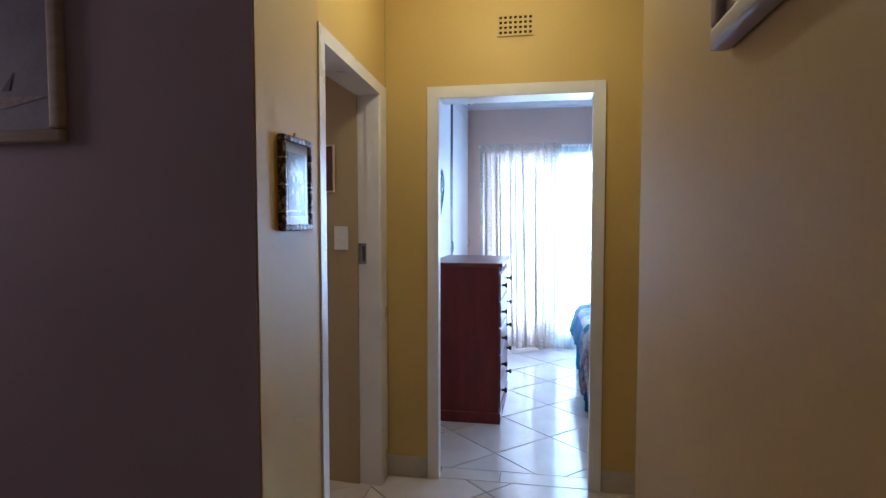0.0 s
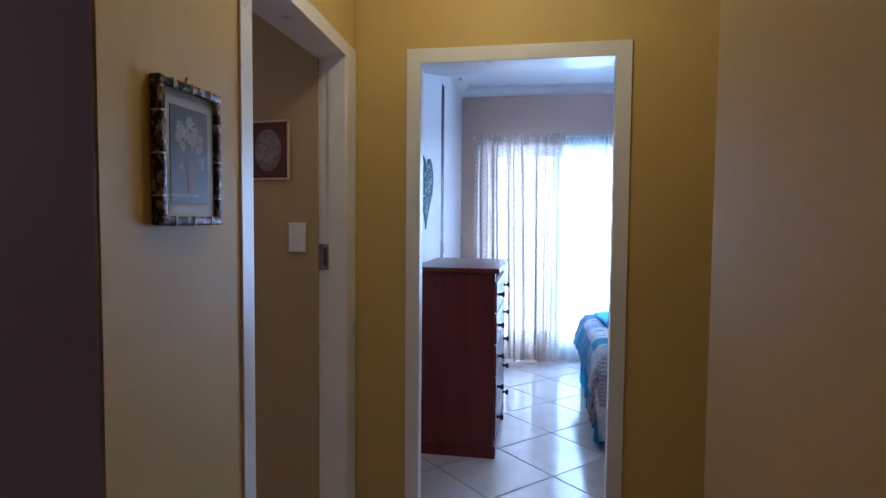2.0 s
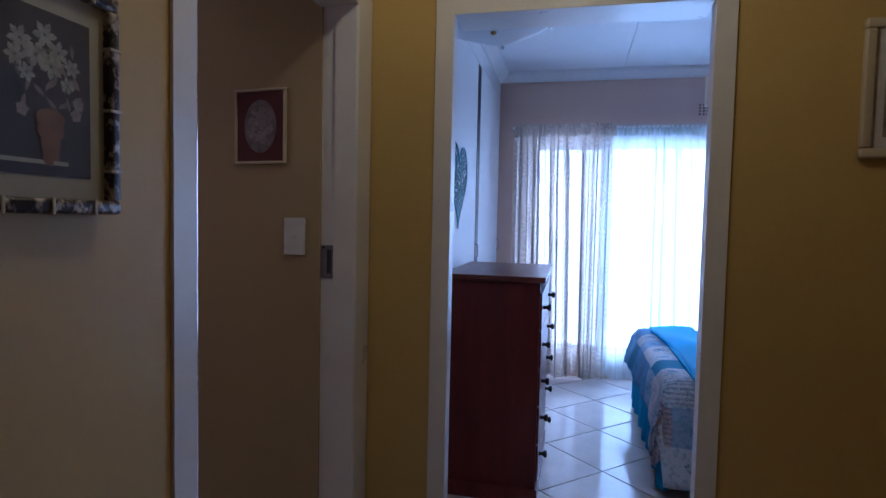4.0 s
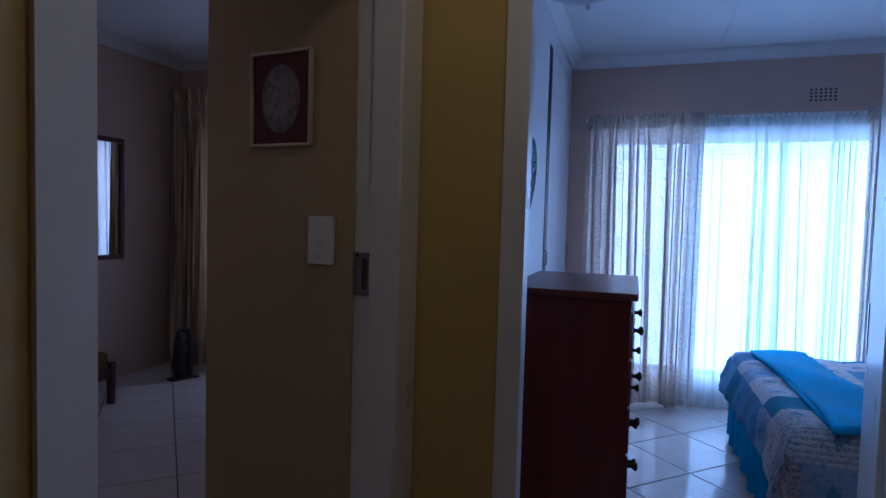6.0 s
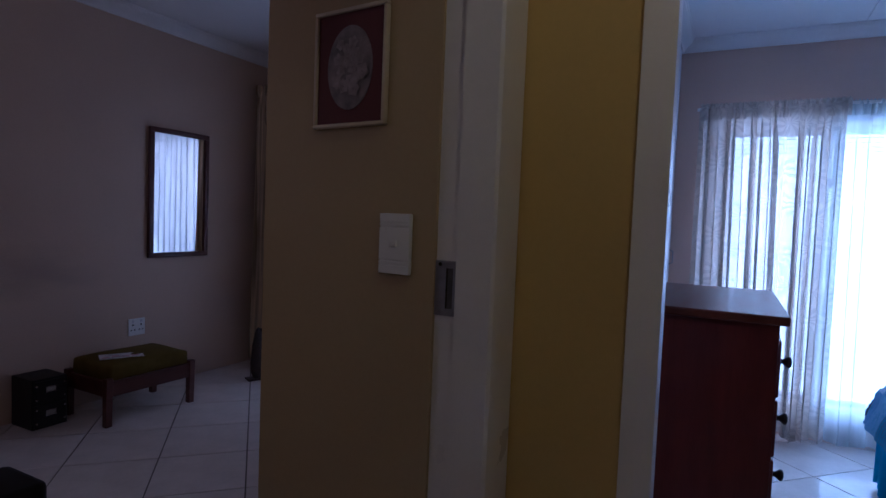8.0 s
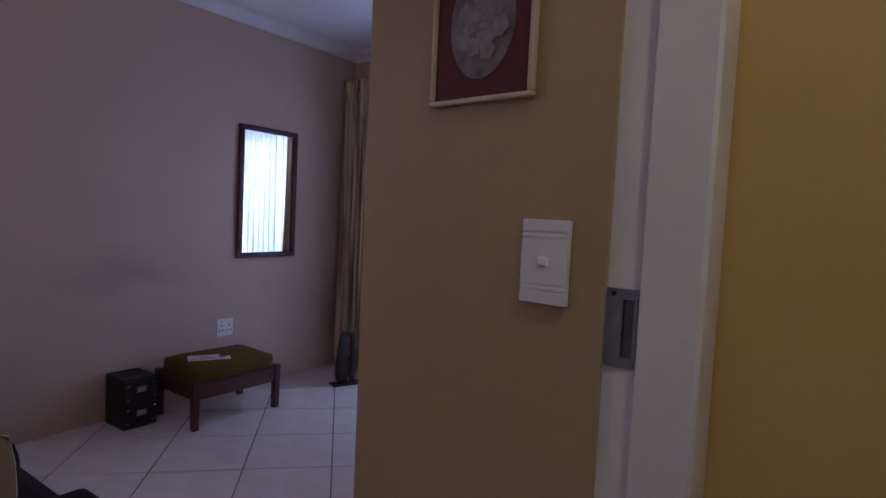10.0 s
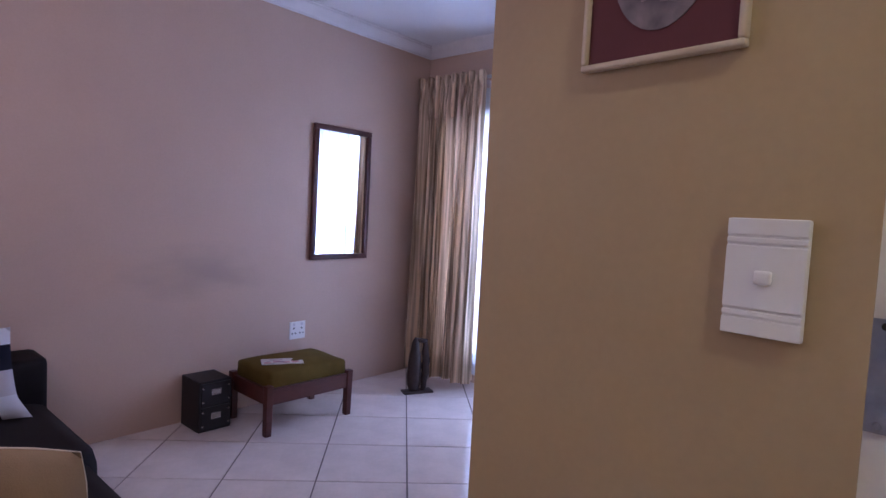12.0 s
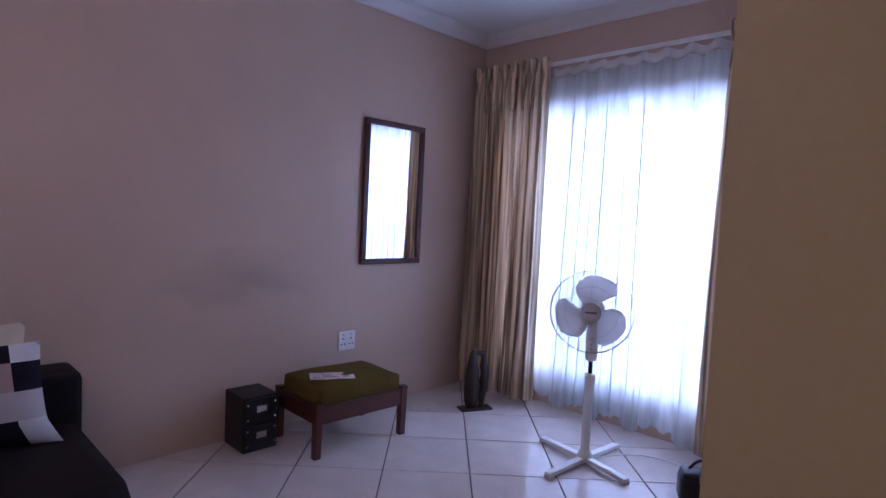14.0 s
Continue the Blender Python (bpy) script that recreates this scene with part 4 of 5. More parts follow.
def skirt_cloth(bm, pts, z0, z1, folds, amp, seed):
    """Cloth hanging straight down along a line of plan points, with soft folds."""
    total = sum((Vector(b) - Vector(a)).length for a, b in zip(pts, pts[1:]))
    n = int(total * 55)
    rows = []
    for j in range(9):
        v = j / 8
        row = []
        for i in range(n + 1):
            s = i / n * total
            for a, b in zip(pts, pts[1:]):
                L = (Vector(b) - Vector(a)).length
                if s <= L + 1e-6:
                    break
                s -= L
            d = (Vector(b) - Vector(a)).normalized()
            nrm = Vector((d.y, -d.x))
            p = Vector(a) + d * s
            f = i / n * folds
            off = amp * v * (math.sin(math.tau * f) + 0.5 * math.sin(math.tau * 2.4 * f + seed))
            row.append(bm.verts.new((p.x + nrm.x * off, p.y + nrm.y * off, z1 + (z0 - z1) * v + 0.012 * v * math.sin(math.tau * f * 0.7 + seed))))
        rows.append(row)
    for a, b in zip(rows, rows[1:]):
        for i in range(n):
            bm.faces.new((a[i], a[i + 1], b[i + 1], b[i]))
    return bm


bm = skirt_cloth(B(), [(bx1, by1), (bx0 + 0.01, by1), (bx0 + 0.01, by0), (bx1, by0)], 0.03, 0.42, 26, 0.016, 2)
part("valance", bm, VALANCE, bed, "teal gathered valance to the floor", True)
# quilt: a thick cloth over the mattress that falls over the foot and sides
bm = B()
nu, nv = 60, 54
grid = []
over, r = 0.21, 0.06
for i in range(nu + 1):
    row = []
    for j in range(nv + 1):
        W = by1 - by0
        sy = -0.47 + (W + 0.47 + over) * j / nv
        # the foot end hangs lowest at the near corner
        hang = over + 0.16 * max(0.0, min(1.0, 1 - (sy + 0.05) / (0.16 * W))) ** 1.5
        sx = -hang + (bx1 - bx0 - 0.25 + hang) * i / nu

        def fold(s):
            """Where a length s past the edge lies: (out from the edge, below the top)."""
            if s >= r:
                return s, 0.0
            if s > r - r * 1.57:
                an = (r - s) / r
                return r - r * math.sin(an), -r * (1 - math.cos(an))
            return 0.0, -r - (r - r * 1.57 - s)
        ox, zx = fold(sx)
        if sy < W / 2:
            oy, zy = fold(sy)
        else:
            oy, zy = fold(W - sy)
            oy = W - oy
        drop = min(0.0, min(zx, zy))
        if zx < -r and zy < -r:
            drop = -0.5 * (abs(zx) + abs(zy)) * 0.95
        corner = 0.35 if zx < -r and zy < -r else 1.0
        wob = 0.012 * math.sin(sx * 19 + 2 * math.sin(sy * 7)) * (1 if drop < -0.05 else 0.25) + 0.008 * math.sin(sy * 23 + 1)
        flare = max(0.0, -drop - r) * (0.16 + 0.28 * max(0.0, sy / W - 0.45)) * corner
        px = bx0 + ox - (flare + abs(wob) if zx < -r else 0)
        py = by0 + oy
        if zy < -r:
            py += (-1 if sy < W / 2 else 1) * (flare + abs(wob))
        puff = 0.012 * abs(math.sin(sx / 0.30 * math.pi)) * abs(math.sin(sy / 0.33 * math.pi)) if drop > -0.02 else 0
        row.append(bm.verts.new((px, py, 0.575 + drop + puff + (0.004 * math.sin(sx * 9 + sy * 5) if drop > -0.02 else 0))))
    grid.append(row)
uv = bm.loops.layers.uv.new("UVMap")
for i, (a, b) in enumerate(zip(grid, grid[1:])):
    for j in range(nv):
        f = bm.faces.new((a[j], a[j + 1], b[j + 1], b[j]))
        # the patches follow the cloth's own lengths, over its edges too
        for lp, (di, dj) in zip(f.loops, ((0, 0), (0, 1), (1, 1), (1, 0))):
            lp[uv].uv = ((bx1 - bx0 - 0.25 + over) * (i + di) / nu, (by1 - by0 + 0.47 + over) * (j + dj) / nv)
q = part("quilt", bm, QUILT, bed, "blue and white patchwork quilt", True)
m = q.modifiers.new("thick", "SOLIDIFY")
m.thickness = 0.018
throw = thing("folded_throw", "folded turquoise throw laid across the foot of the bed", "throw")
bm = B()
rows = []
for i in range(13):
    u = i / 12
    row = []
    for j in range(33):
        v = j / 32
        x = 0.53 + 0.30 * u + 0.03 * math.sin(v * 5)
        y = 4.22 + 1.50 * v
        z = 0.606 + 0.008 * math.sin(v * 11 + u * 3) + 0.01 * math.sin(u * 3.1)
        row.append(bm.verts.new((x, y, z)))
    rows.append(row)
for a, b in zip(rows, rows[1:]):
    for j in range(32):
        bm.faces.new((a[j], a[j + 1], b[j + 1], b[j]))
t = part("upper_layer", bm, TURQ, throw, "", True)
t.modifiers.new("thick", "SOLIDIFY").thickness = 0.02
bm = box(B(), 0.54, 0.83, 4.26, 5.68, 0.585, 0.60, 0.006)
part("under_layer", bm, TURQ, throw, "", True)

# ceiling lamp: square bent glass held by clips
lamp = thing("pendant_lamp", "square frosted glass lamp hung from the ceiling with chrome clips", "pendant lamp", (-0.415, 3.645, 2.14), 43)
bm = B()
n = 14
g = [[bm.verts.new((0.36 * (i / n - 0.5), 0.36 * (j / n - 0.5), 0.014 * ((2 * i / n - 1) ** 2 + (2 * j / n - 1) ** 2) * 0.5)) for j in range(n + 1)] for i in range(n + 1)]
for i in range(n):
    for j in range(n):
        bm.faces.new((g[i][j], g[i + 1][j], g[i + 1][j + 1], g[i][j + 1]))
sh = part("shade", bm, LAMPGLASS, lamp, "bent frosted glass", True)
sh.modifiers.new("thick", "SOLIDIFY").thickness = 0.006
part("stem", rod(B(), (0, 0, 0.0), (0, 0, 0.52), 0.008), CHROME, lamp)
part("ceiling_rose", lathe(B(), [(0.03, 0.475), (0.055, 0.50), (0.06, 0.524)], Matrix(), 24), PLASTIC, lamp)
for sx, sy in ((1, 1), (-1, 1), (1, -1), (-1, -1)):
    part("clip", rod(B(), (sx * 0.165, sy * 0.165, -0.002), (sx * 0.16, sy * 0.16, 0.028), 0.009, 0.006, 10), CHROME, lamp)
part("finial", lathe(B(), [(0.004, -0.012), (0.012, -0.008), (0.012, 0.0), (0.006, 0.03)], Matrix(), 12), BRASS, lamp)

# ---- brown room ----
mir = thing("wall_mirror", "tall mirror in a dark red-brown wooden frame", "mirror", (-4.213, 5.034, 0.976), 90)
frame_bars(mir, 0.528, 0.973, 0.038, 0.028, DARKWOOD, 0.005)
part("mirror_glass", box(B(), -0.226, 0.226, -0.014, -0.004, 0.038, 0.935), MIRROR, mir)

sock = thing("wall_socket", "white double plug socket on the wall above the footstool", "socket", (-4.215, 4.695, 0.40), 90)
part("plate", box(B(), -0.064, 0.064, -0.011, 0, 0.012, 0.136, 0.004), PLASTIC, sock)
for dx, dz in ((-0.032, 0.075), (0.032, 0.075)):
    part("pin_hole", rod(B(), (dx, -0.0105, dz + 0.014), (dx, -0.0118, dz + 0.014), 0.0065, seg=10), HOLE, sock)
    for q in (-0.013, 0.013):
        part("pin_hole", rod(B(), (dx + q, -0.0105, dz - 0.022), (dx + q, -0.0118, dz - 0.022), 0.0055, seg=10), HOLE, sock)
    part("rocker", box(B(), dx - 0.008, dx + 0.008, -0.015, -0.010, 0.108, 0.126, 0.002), GREYPLASTIC, sock)

stool = thing("footstool", "low footstool with dark red-brown legs and an olive cushion", "footstool", (-3.885, 4.443, 0), -1)
hx, hy = 0.205, 0.292
for sx in (-1, 1):
    for sy in (-1, 1):
        bm = B()
        v = box(bm, sx * hx - 0.022, sx * hx + 0.022, sy * hy - 0.022, sy * hy + 0.022, 0.0, 0.30, 0.004)
        for p in bm.verts:
            if p.co.z < 0.1:
                p.co.x += -sx * 0.004 + (sx * hx - p.co.x) * 0.12
                p.co.y += (sy * hy - p.co.y) * 0.12
        part("leg", bm, DARKWOOD, stool)
for sy in (-1, 1):
    part("rail", box(B(), -hx + 0.022, hx - 0.022, sy * hy - 0.012, sy * hy + 0.012, 0.185, 0.28, 0.003), DARKWOOD, stool)
for sx in (-1, 1):
    part("rail", box(B(), sx * hx - 0.012, sx * hx + 0.012, -hy + 0.022, hy - 0.022, 0.185, 0.28, 0.003), DARKWOOD, stool)


def pillow(bm, w, d, h, n=18, pinch=0.10, soft=2.4):
    """A stuffed cushion in the x-y plane: thick in the middle, thin at the seams, the sides drawn in between its corners."""
    top, bot = [], []
    for i in range(n + 1):
        ra, rb = [], []
        for j in range(n + 1):
            u, v = 2 * i / n - 1, 2 * j / n - 1
            x = u * w / 2 * (1 - pinch * (1 - abs(v) ** 2) * abs(u) ** 3)
            y = v * d / 2 * (1 - pinch * (1 - abs(u) ** 2) * abs(v) ** 3)
            t = max(0.007, h / 2 * ((1 - abs(u) ** soft) * (1 - abs(v) ** soft)) ** 0.5)
            t += 0.004 * math.sin(9 * u + 4 * v) * (1 - abs(u)) * (1 - abs(v))
            ra.append(bm.verts.new((x, y, t)))
            rb.append(ra[-1] if i in (0, n) or j in (0, n) else bm.verts.new((x, y, -t)))
        top.append(ra), bot.append(rb)
    for i in range(n):
        for j in range(n):
            bm.faces.new((top[i][j], top[i + 1][j], top[i + 1][j + 1], top[i][j + 1]))
            bm.faces.new((bot[i][j], bot[i][j + 1], bot[i + 1][j + 1], bot[i + 1][j]))
    # the sewn edge between the two covers
    seam = {v for k in range(n + 1) for v in (top[0][k], top[n][k], top[k][0], top[k][n])}
    for e in bm.edges:
        e.smooth = not (e.verts[0] in seam and e.verts[1] in seam)
    return bm


bm = box(B(), -0.198, 0.198, -0.278, 0.278, 0.262, 0.372, 0.024)
bmesh.ops.subdivide_edges(bm, edges=[e for e in bm.edges if e.calc_length() > 0.2], cuts=6, use_grid_fill=True)
for p in bm.verts:
    u, w = abs(p.co.x) / 0.198, abs(p.co.y) / 0.278
    # stuffed: the top rises to the middle and the sides belly out a little
    if p.co.z > 0.34:
        p.co.z += 0.014 * (1 - u ** 3) * (1 - w ** 3) + 0.003 * math.sin(17 * p.co.x + 11 * p.co.y)
    elif p.co.z > 0.28:
        p.co.x, p.co.y = p.co.x * 1.01, p.co.y * 1.01
part("cushion", bm, OLIVE, stool, "olive velvet cushion", True)
mag = thing("folded_leaflet", "folded printed leaflet lying on the footstool cushion", "leaflet", (-3.84, 4.335, 0.3815), 62)
part("sheet", box(B(), -0.125, 0.125, -0.062, 0.062, 0, 0.005, 0.001), PAPER, mag)
rnd = random.Random(31)
for k in range(4):
    xa, ya = -0.11 + 0.055 * k, rnd.uniform(-0.05, 0.0)
    part("printed_panel", box(B(), xa, xa + 0.042, ya, ya + rnd.uniform(0.03, 0.05), 0.005, 0.0053), PINKINK, mag)
for k in range(9):
    xa, ya = rnd.uniform(-0.11, 0.06), -0.052 + 0.0115 * k
    part("printed_bar", box(B(), xa, xa + rnd.uniform(0.02, 0.05), ya, ya + 0.006, 0.005, 0.0056), INK, mag)

cab = thing("storage_box", "small black two-drawer storage box with metal label holders", "storage box", (-4.087, 3.975, 0), 0)
part("carcass", box(B(), -0.112, 0.112, -0.1, 0.1, 0, 0.302, 0.006), BLACKCARD, cab)
for k in range(2):
    dr = part("drawer", box(B(), 0.1, 0.122, -0.088, 0.088, 0.014 + k * 0.143, 0.147 + k * 0.143, 0.004), BLACKCARD, cab)
    bm = B()
    box(bm, 0.121, 0.126, -0.03, 0.03, 0.075 + k * 0.143, 0.081 + k * 0.143), box(bm, 0.121, 0.126, -0.03, 0.03, 0.106 + k * 0.143, 0.112 + k * 0.143)
    box(bm, 0.121, 0.126, -0.03, -0.025, 0.081 + k * 0.143, 0.106 + k * 0.143), box(bm, 0.121, 0.126, 0.025, 0.03, 0.081 + k * 0.143, 0.106 + k * 0.143)
    part("label_holder", bm, CHROME, dr)
    part("label_card", box(B(), 0.1205, 0.1235, -0.026, 0.026, 0.08 + k * 0.143, 0.107 + k * 0.143), MATGREY, dr)
    for yy in (-0.079, 0.079):
        for zz in (0.04, 0.122):
            part("rivet", lathe(B(), [(0.007, 0), (0.006, 0.003), (0.002, 0.0045)], Matrix.Translation((0.1215, yy, zz + k * 0.143)) @ Matrix.Rotation(radians(90), 4, "Y"), 10), CHROME, dr)

# carved figure on a flat base by the curtain: one plain mesh
bm = box(B(), -0.115, 0.115, -0.05, 0.05, 0.0, 0.014, 0.003)
prof = [(0.035, 0.014), (0.052, 0.06), (0.058, 0.13), (0.052, 0.21), (0.046, 0.28), (0.034, 0.34), (0.03, 0.375), (0.018, 0.405), (0.006, 0.42)]
mm = Matrix.Translation((-0.03, 0, 0)) @ Matrix.Diagonal((1.0, 0.65, 1.0, 1))
lathe(bm, prof, mm, 18)
spine = []
for k in range(17):
    v = k / 16
    spine.append((Vector((0.042 + 0.018 * math.sin(v * 3.1) + 0.004 * math.sin(v * 23), 0, 0.012 + 0.385 * v)), 0.026 * (0.45 + 0.75 * math.sin(0.3 + v * 2.6))))
tube = [[bm.verts.new(c0 + Vector((r0 * math.cos(q * math.tau / 12), r0 * 0.8 * math.sin(q * math.tau / 12), 0))) for q in range(12)] for c0, r0 in spine]
for ra, rb in zip(tube, tube[1:]):
    for q in range(12):
        bm.faces.new((ra[q], ra[(q + 1) % 12], rb[(q + 1) % 12], rb[q]))
bm.faces.new(tube[-1])
rod(bm, (0.06, 0, 0.385), (-0.02, 0, 0.40), 0.02, 0.014, 10)
fig = tagged(make("carved_figure", bm, CARVED, True), "dark carved wooden figure on a flat base by the curtain", "carving")
fig.matrix_world = pose(-3.70, 5.43, 0.0, 0, 0, 65)

# pedestal fan
fan = thing("pedestal_fan", "white pedestal fan on a cross base, standing still", "fan", (-2.735, 5.262, 0))
for (fx, fy) in ((-0.022, -0.326), (0.283, -0.064), (-0.327, 0.064), (0.015, 0.33)):
    d = Vector((fx, fy, 0))
    bm = box(B(), 0.0, d.length, -0.021, 0.021, 0.012, 0.042, 0.006)
    for p in bm.verts:
        if p.co.x > d.length * 0.6 and p.co.z > 0.03:
            p.co.z -= 0.010
    bm.transform(Matrix.Rotation(math.atan2(fy, fx), 4, "Z"))
    foot = part("base_arm", bm, PLASTIC, fan)
    bm = box(B(), d.length - 0.03, d.length + 0.002, -0.022, 0.022, 0.0, 0.014, 0.002)
    bm.transform(Matrix.Rotation(math.atan2(fy, fx), 4, "Z"))
    part("foot", bm, GREYPLASTIC, foot)
part("lower_pole", lathe(B(), [(0.045, 0.03), (0.04, 0.055), (0.026, 0.075), (0.024, 0.46), (0.03, 0.465), (0.027, 0.50), (0.016, 0.505)], Matrix(), 20), PLASTIC, fan, "", True)
part("inner_pole", rod(B(), (0, 0, 0.5), (0, 0, 0.585), 0.011), BLACK, fan, "black telescopic tube")
part("control_box", lathe(B(), [(0.024, 0.575), (0.032, 0.59), (0.035, 0.70), (0.03, 0.78), (0.022, 0.80)], Matrix(), 20), PLASTIC, fan, "", True)
for k in range(3):
    part("speed_button", box(B(), 0.008, 0.018, -0.042, -0.03, 0.64 + k * 0.025, 0.652 + k * 0.025, 0.002), GREYPLASTIC, fan)
HEAD = look((-0.012, 0, 0.846), (0.488, -1.0, 0.914)) @ Matrix.Rotation(radians(180), 4, "Y")
bm = lathe(B(), [(0.03, -0.17), (0.06, -0.155), (0.07, -0.09), (0.065, -0.03), (0.03, -0.02)], HEAD, 20)
part("motor_housing", bm, PLASTIC, fan, "", True)
R = 0.222
for rr, zz in ((R, 0.03), (R, 0.045), (R * 0.96, 0.075), (R * 0.62, 0.098), (R * 0.30, 0.102)):
    seg = 48
    bm = B()
    pts = [HEAD @ Vector((rr * math.cos(k * math.tau / seg), rr * math.sin(k * math.tau / seg), zz)) for k in range(seg)]
    for a, b in zip(pts, pts[1:] + pts[:1]):
        rod(bm, a, b, 0.0028 if rr == R else 0.0014, seg=5)
    part("guard_ring", bm, GREYPLASTIC, fan)
front = B()
for k in range(72):
    an = k * math.tau / 72
    path = [(R * 0.24, 0.104), (R * 0.6, 0.1), (R * 0.93, 0.08), (R, 0.045)]
    for (ra, za), (rb, zb) in zip(path, path[1:]):
        a2 = an + 0.12 * (1 - ra / R)
        b2 = an + 0.12 * (1 - rb / R)
        rod(front, HEAD @ Vector((ra * math.cos(a2), ra * math.sin(a2), za)), HEAD @ Vector((rb * math.cos(b2), rb * math.sin(b2), zb)), 0.0010, seg=3)
part("front_guard", front, PLASTIC, fan)
back = B()
for k in range(72):
    an = k * math.tau / 72
    path = [(R * 0.26, -0.035), (R * 0.7, -0.03), (R * 0.95, -0.005), (R, 0.03)]
    for (ra, za), (rb, zb) in zip(path, path[1:]):
        rod(back, HEAD @ Vector((ra * math.cos(an), ra * math.sin(an), za)), HEAD @ Vector((rb * math.cos(an), rb * math.sin(an), zb)), 0.0010, seg=3)
part("rear_guard", back, PLASTIC, fan)
hub = part("hub_badge", lathe(B(), [(0.052, 0.100), (0.054, 0.106), (0.050, 0.111), (0.02, 0.113)], HEAD, 24), GREYPLASTIC, fan, "pale grey hub badge", True)
bm = box(B(), -0.03, 0.03, -0.005, 0.005, 0.113, 0.1136)
bm.transform(HEAD)
part("badge_bar", bm, PRINTPALE, hub)
part("blade_hub", lathe(B(), [(0.042, 0.01), (0.042, 0.05), (0.03, 0.06)], HEAD, 20), GREYPLASTIC, fan, "", True)
for k in range(3):
    bm = B()
    base = math.radians(100) + k * math.tau / 3
    grid = []
    for i in range(9):
        u = i / 8
        rr = 0.035 + 0.162 * u
        half = 0.68 + 0.12 * math.sin(u * 3.0) - 0.30 * max(0.0, (u - 0.7) / 0.3) ** 2
        row = []
        for j in range(9):
            v = 2 * j / 8 - 1
            an = base - 0.42 * u + v * half
            row.append(bm.verts.new(HEAD @ Vector((rr * math.cos(an), rr * math.sin(an), 0.034 + 0.022 * v * (1 - 0.35 * u)))))
        grid.append(row)
    for a, b in zip(grid, grid[1:]):
        for j in range(8):
            bm.faces.new((a[j], a[j + 1], b[j + 1], b[j]))
    blade = part("blade", bm, BLADE, fan, "", True)
    blade.modifiers.new("thick", "SOLIDIFY").thickness = 0.003
# flex that trails from the fan to the wall
cu = bpy.data.curves.new("power_cable", "CURVE")
cu.dimensions, cu.bevel_depth, cu.bevel_resolution = "3D", 0.003, 2
sp = cu.splines.new("BEZIER")
pts = [(-2.71, 5.30, 0.03), (-2.55, 5.62, 0.004), (-2.2, 5.66, 0.004), (-1.9, 5.8, 0.004)]
sp.bezier_points.add(len(pts) - 1)
for p, q in zip(sp.bezier_points, pts):
    p.co, p.handle_left_type, p.handle_right_type = q, "AUTO", "AUTO"
cu.materials.append(PLASTIC)
tagged(new("power_cable", cu), "white fan cable trailing over the floor tiles", "cable")

# sofa along the south side, its end by the west wall
sofa = thing("sofa", "low black-brown suede sofa with a square arm", "sofa", (0, 0, 0))
part("base", box(B(), -4.19, -2.19, 2.06, 2.96, 0.05, 0.26, 0.02), SOFA, sofa)
part("backrest", box(B(), -4.19, -2.19, 2.05, 2.30, 0.24, 0.74, 0.05), SOFA, sofa, "", True)
part("arm", box(B(), -4.195, -3.93, 2.08, 3.125, 0.10, 0.578, 0.03), SOFA, sofa, "", True)
part("arm", box(B(), -2.40, -2.17, 2.08, 2.995, 0.10, 0.508, 0.02), SOFA, sofa, "", True)
for xa, xb, yf in ((-3.925, -3.13, 3.10), (-3.125, -2.405, 3.04)):
    bm = box(B(), xa, xb, 2.28, yf, 0.22, 0.40, 0.075)
    part("seat_cushion", bm, SOFA, sofa, "", True)
for xx in (-4.1, -2.27):
    for yy in (2.15, 2.97):
        part("foot", rod(B(), (xx, yy, 0), (xx, yy, 0.06), 0.025), BLACK, sofa)


def cushion(label, mat, w, d, h, m, group="", pinch=0.06):
    bm = pillow(B(), d, w, h, 22, pinch)
    bm.transform(Matrix.Rotation(radians(90), 4, "Y"))
    ob = tagged(make("cushion", bm, mat, True), label, "cushion", group)
    ob.matrix_world = m
    return ob


patchwork = cushion("patchwork cushion of black, white and dusty pink squares on the sofa", PATCHBLACK, 0.43, 0.385, 0.13, pose(-3.715, 2.735, 0.593, 0, -10, -6), "sofa cushions")
# squares sewn in three columns, drawn per face of the cushion
for mat in (PATCHWHITE, PATCHPINK, PATCHGREY):
    patchwork.data.materials.append(mat)
SEWN = {0: (3, 2, 0, 1), 1: (0, 2, 3, 0), 2: (1, 0, 3, 1)}
for f in patchwork.data.polygons:
    across, down = f.center.y / 0.43 + 0.5, 0.5 - f.center.z / 0.385
    f.material_index = SEWN[0 if across < 0.36 else 1 if across < 0.76 else 2][0 if down < 0.18 else 1 if down < 0.46 else 2 if down < 0.74 else 3]
# the cushion slumps: its lower edge is pushed forward
for p in patchwork.data.vertices:
    p.co.y -= 0.10 * p.co.z + 0.35 * min(0.0, p.co.z + 0.10) * (1 if p.co.y > 0 else 0)
cushion("plain cream cushion propped behind the patchwork one", CREAM, 0.42, 0.40, 0.10, pose(-3.845, 2.70, 0.635, 0, -4, 3), "sofa cushions")
tan = cushion("plain tan cushion with pale piping on the sofa seat", BEIGE, 0.45, 0.33, 0.15, pose(-2.245, 2.515, 0.645, -12, -25, 0), "sofa cushions", -0.12)
bm = B()
ring = [(u, -1.0) for u in (-1, -0.6, -0.2, 0.2, 0.6)] + [(1.0, v) for v in (-1, -0.6, -0.2, 0.2, 0.6)] + [(-u, 1.0) for u in (-1, -0.6, -0.2, 0.2, 0.6)] + [(-1.0, -v) for v in (-1, -0.6, -0.2, 0.2, 0.6)]
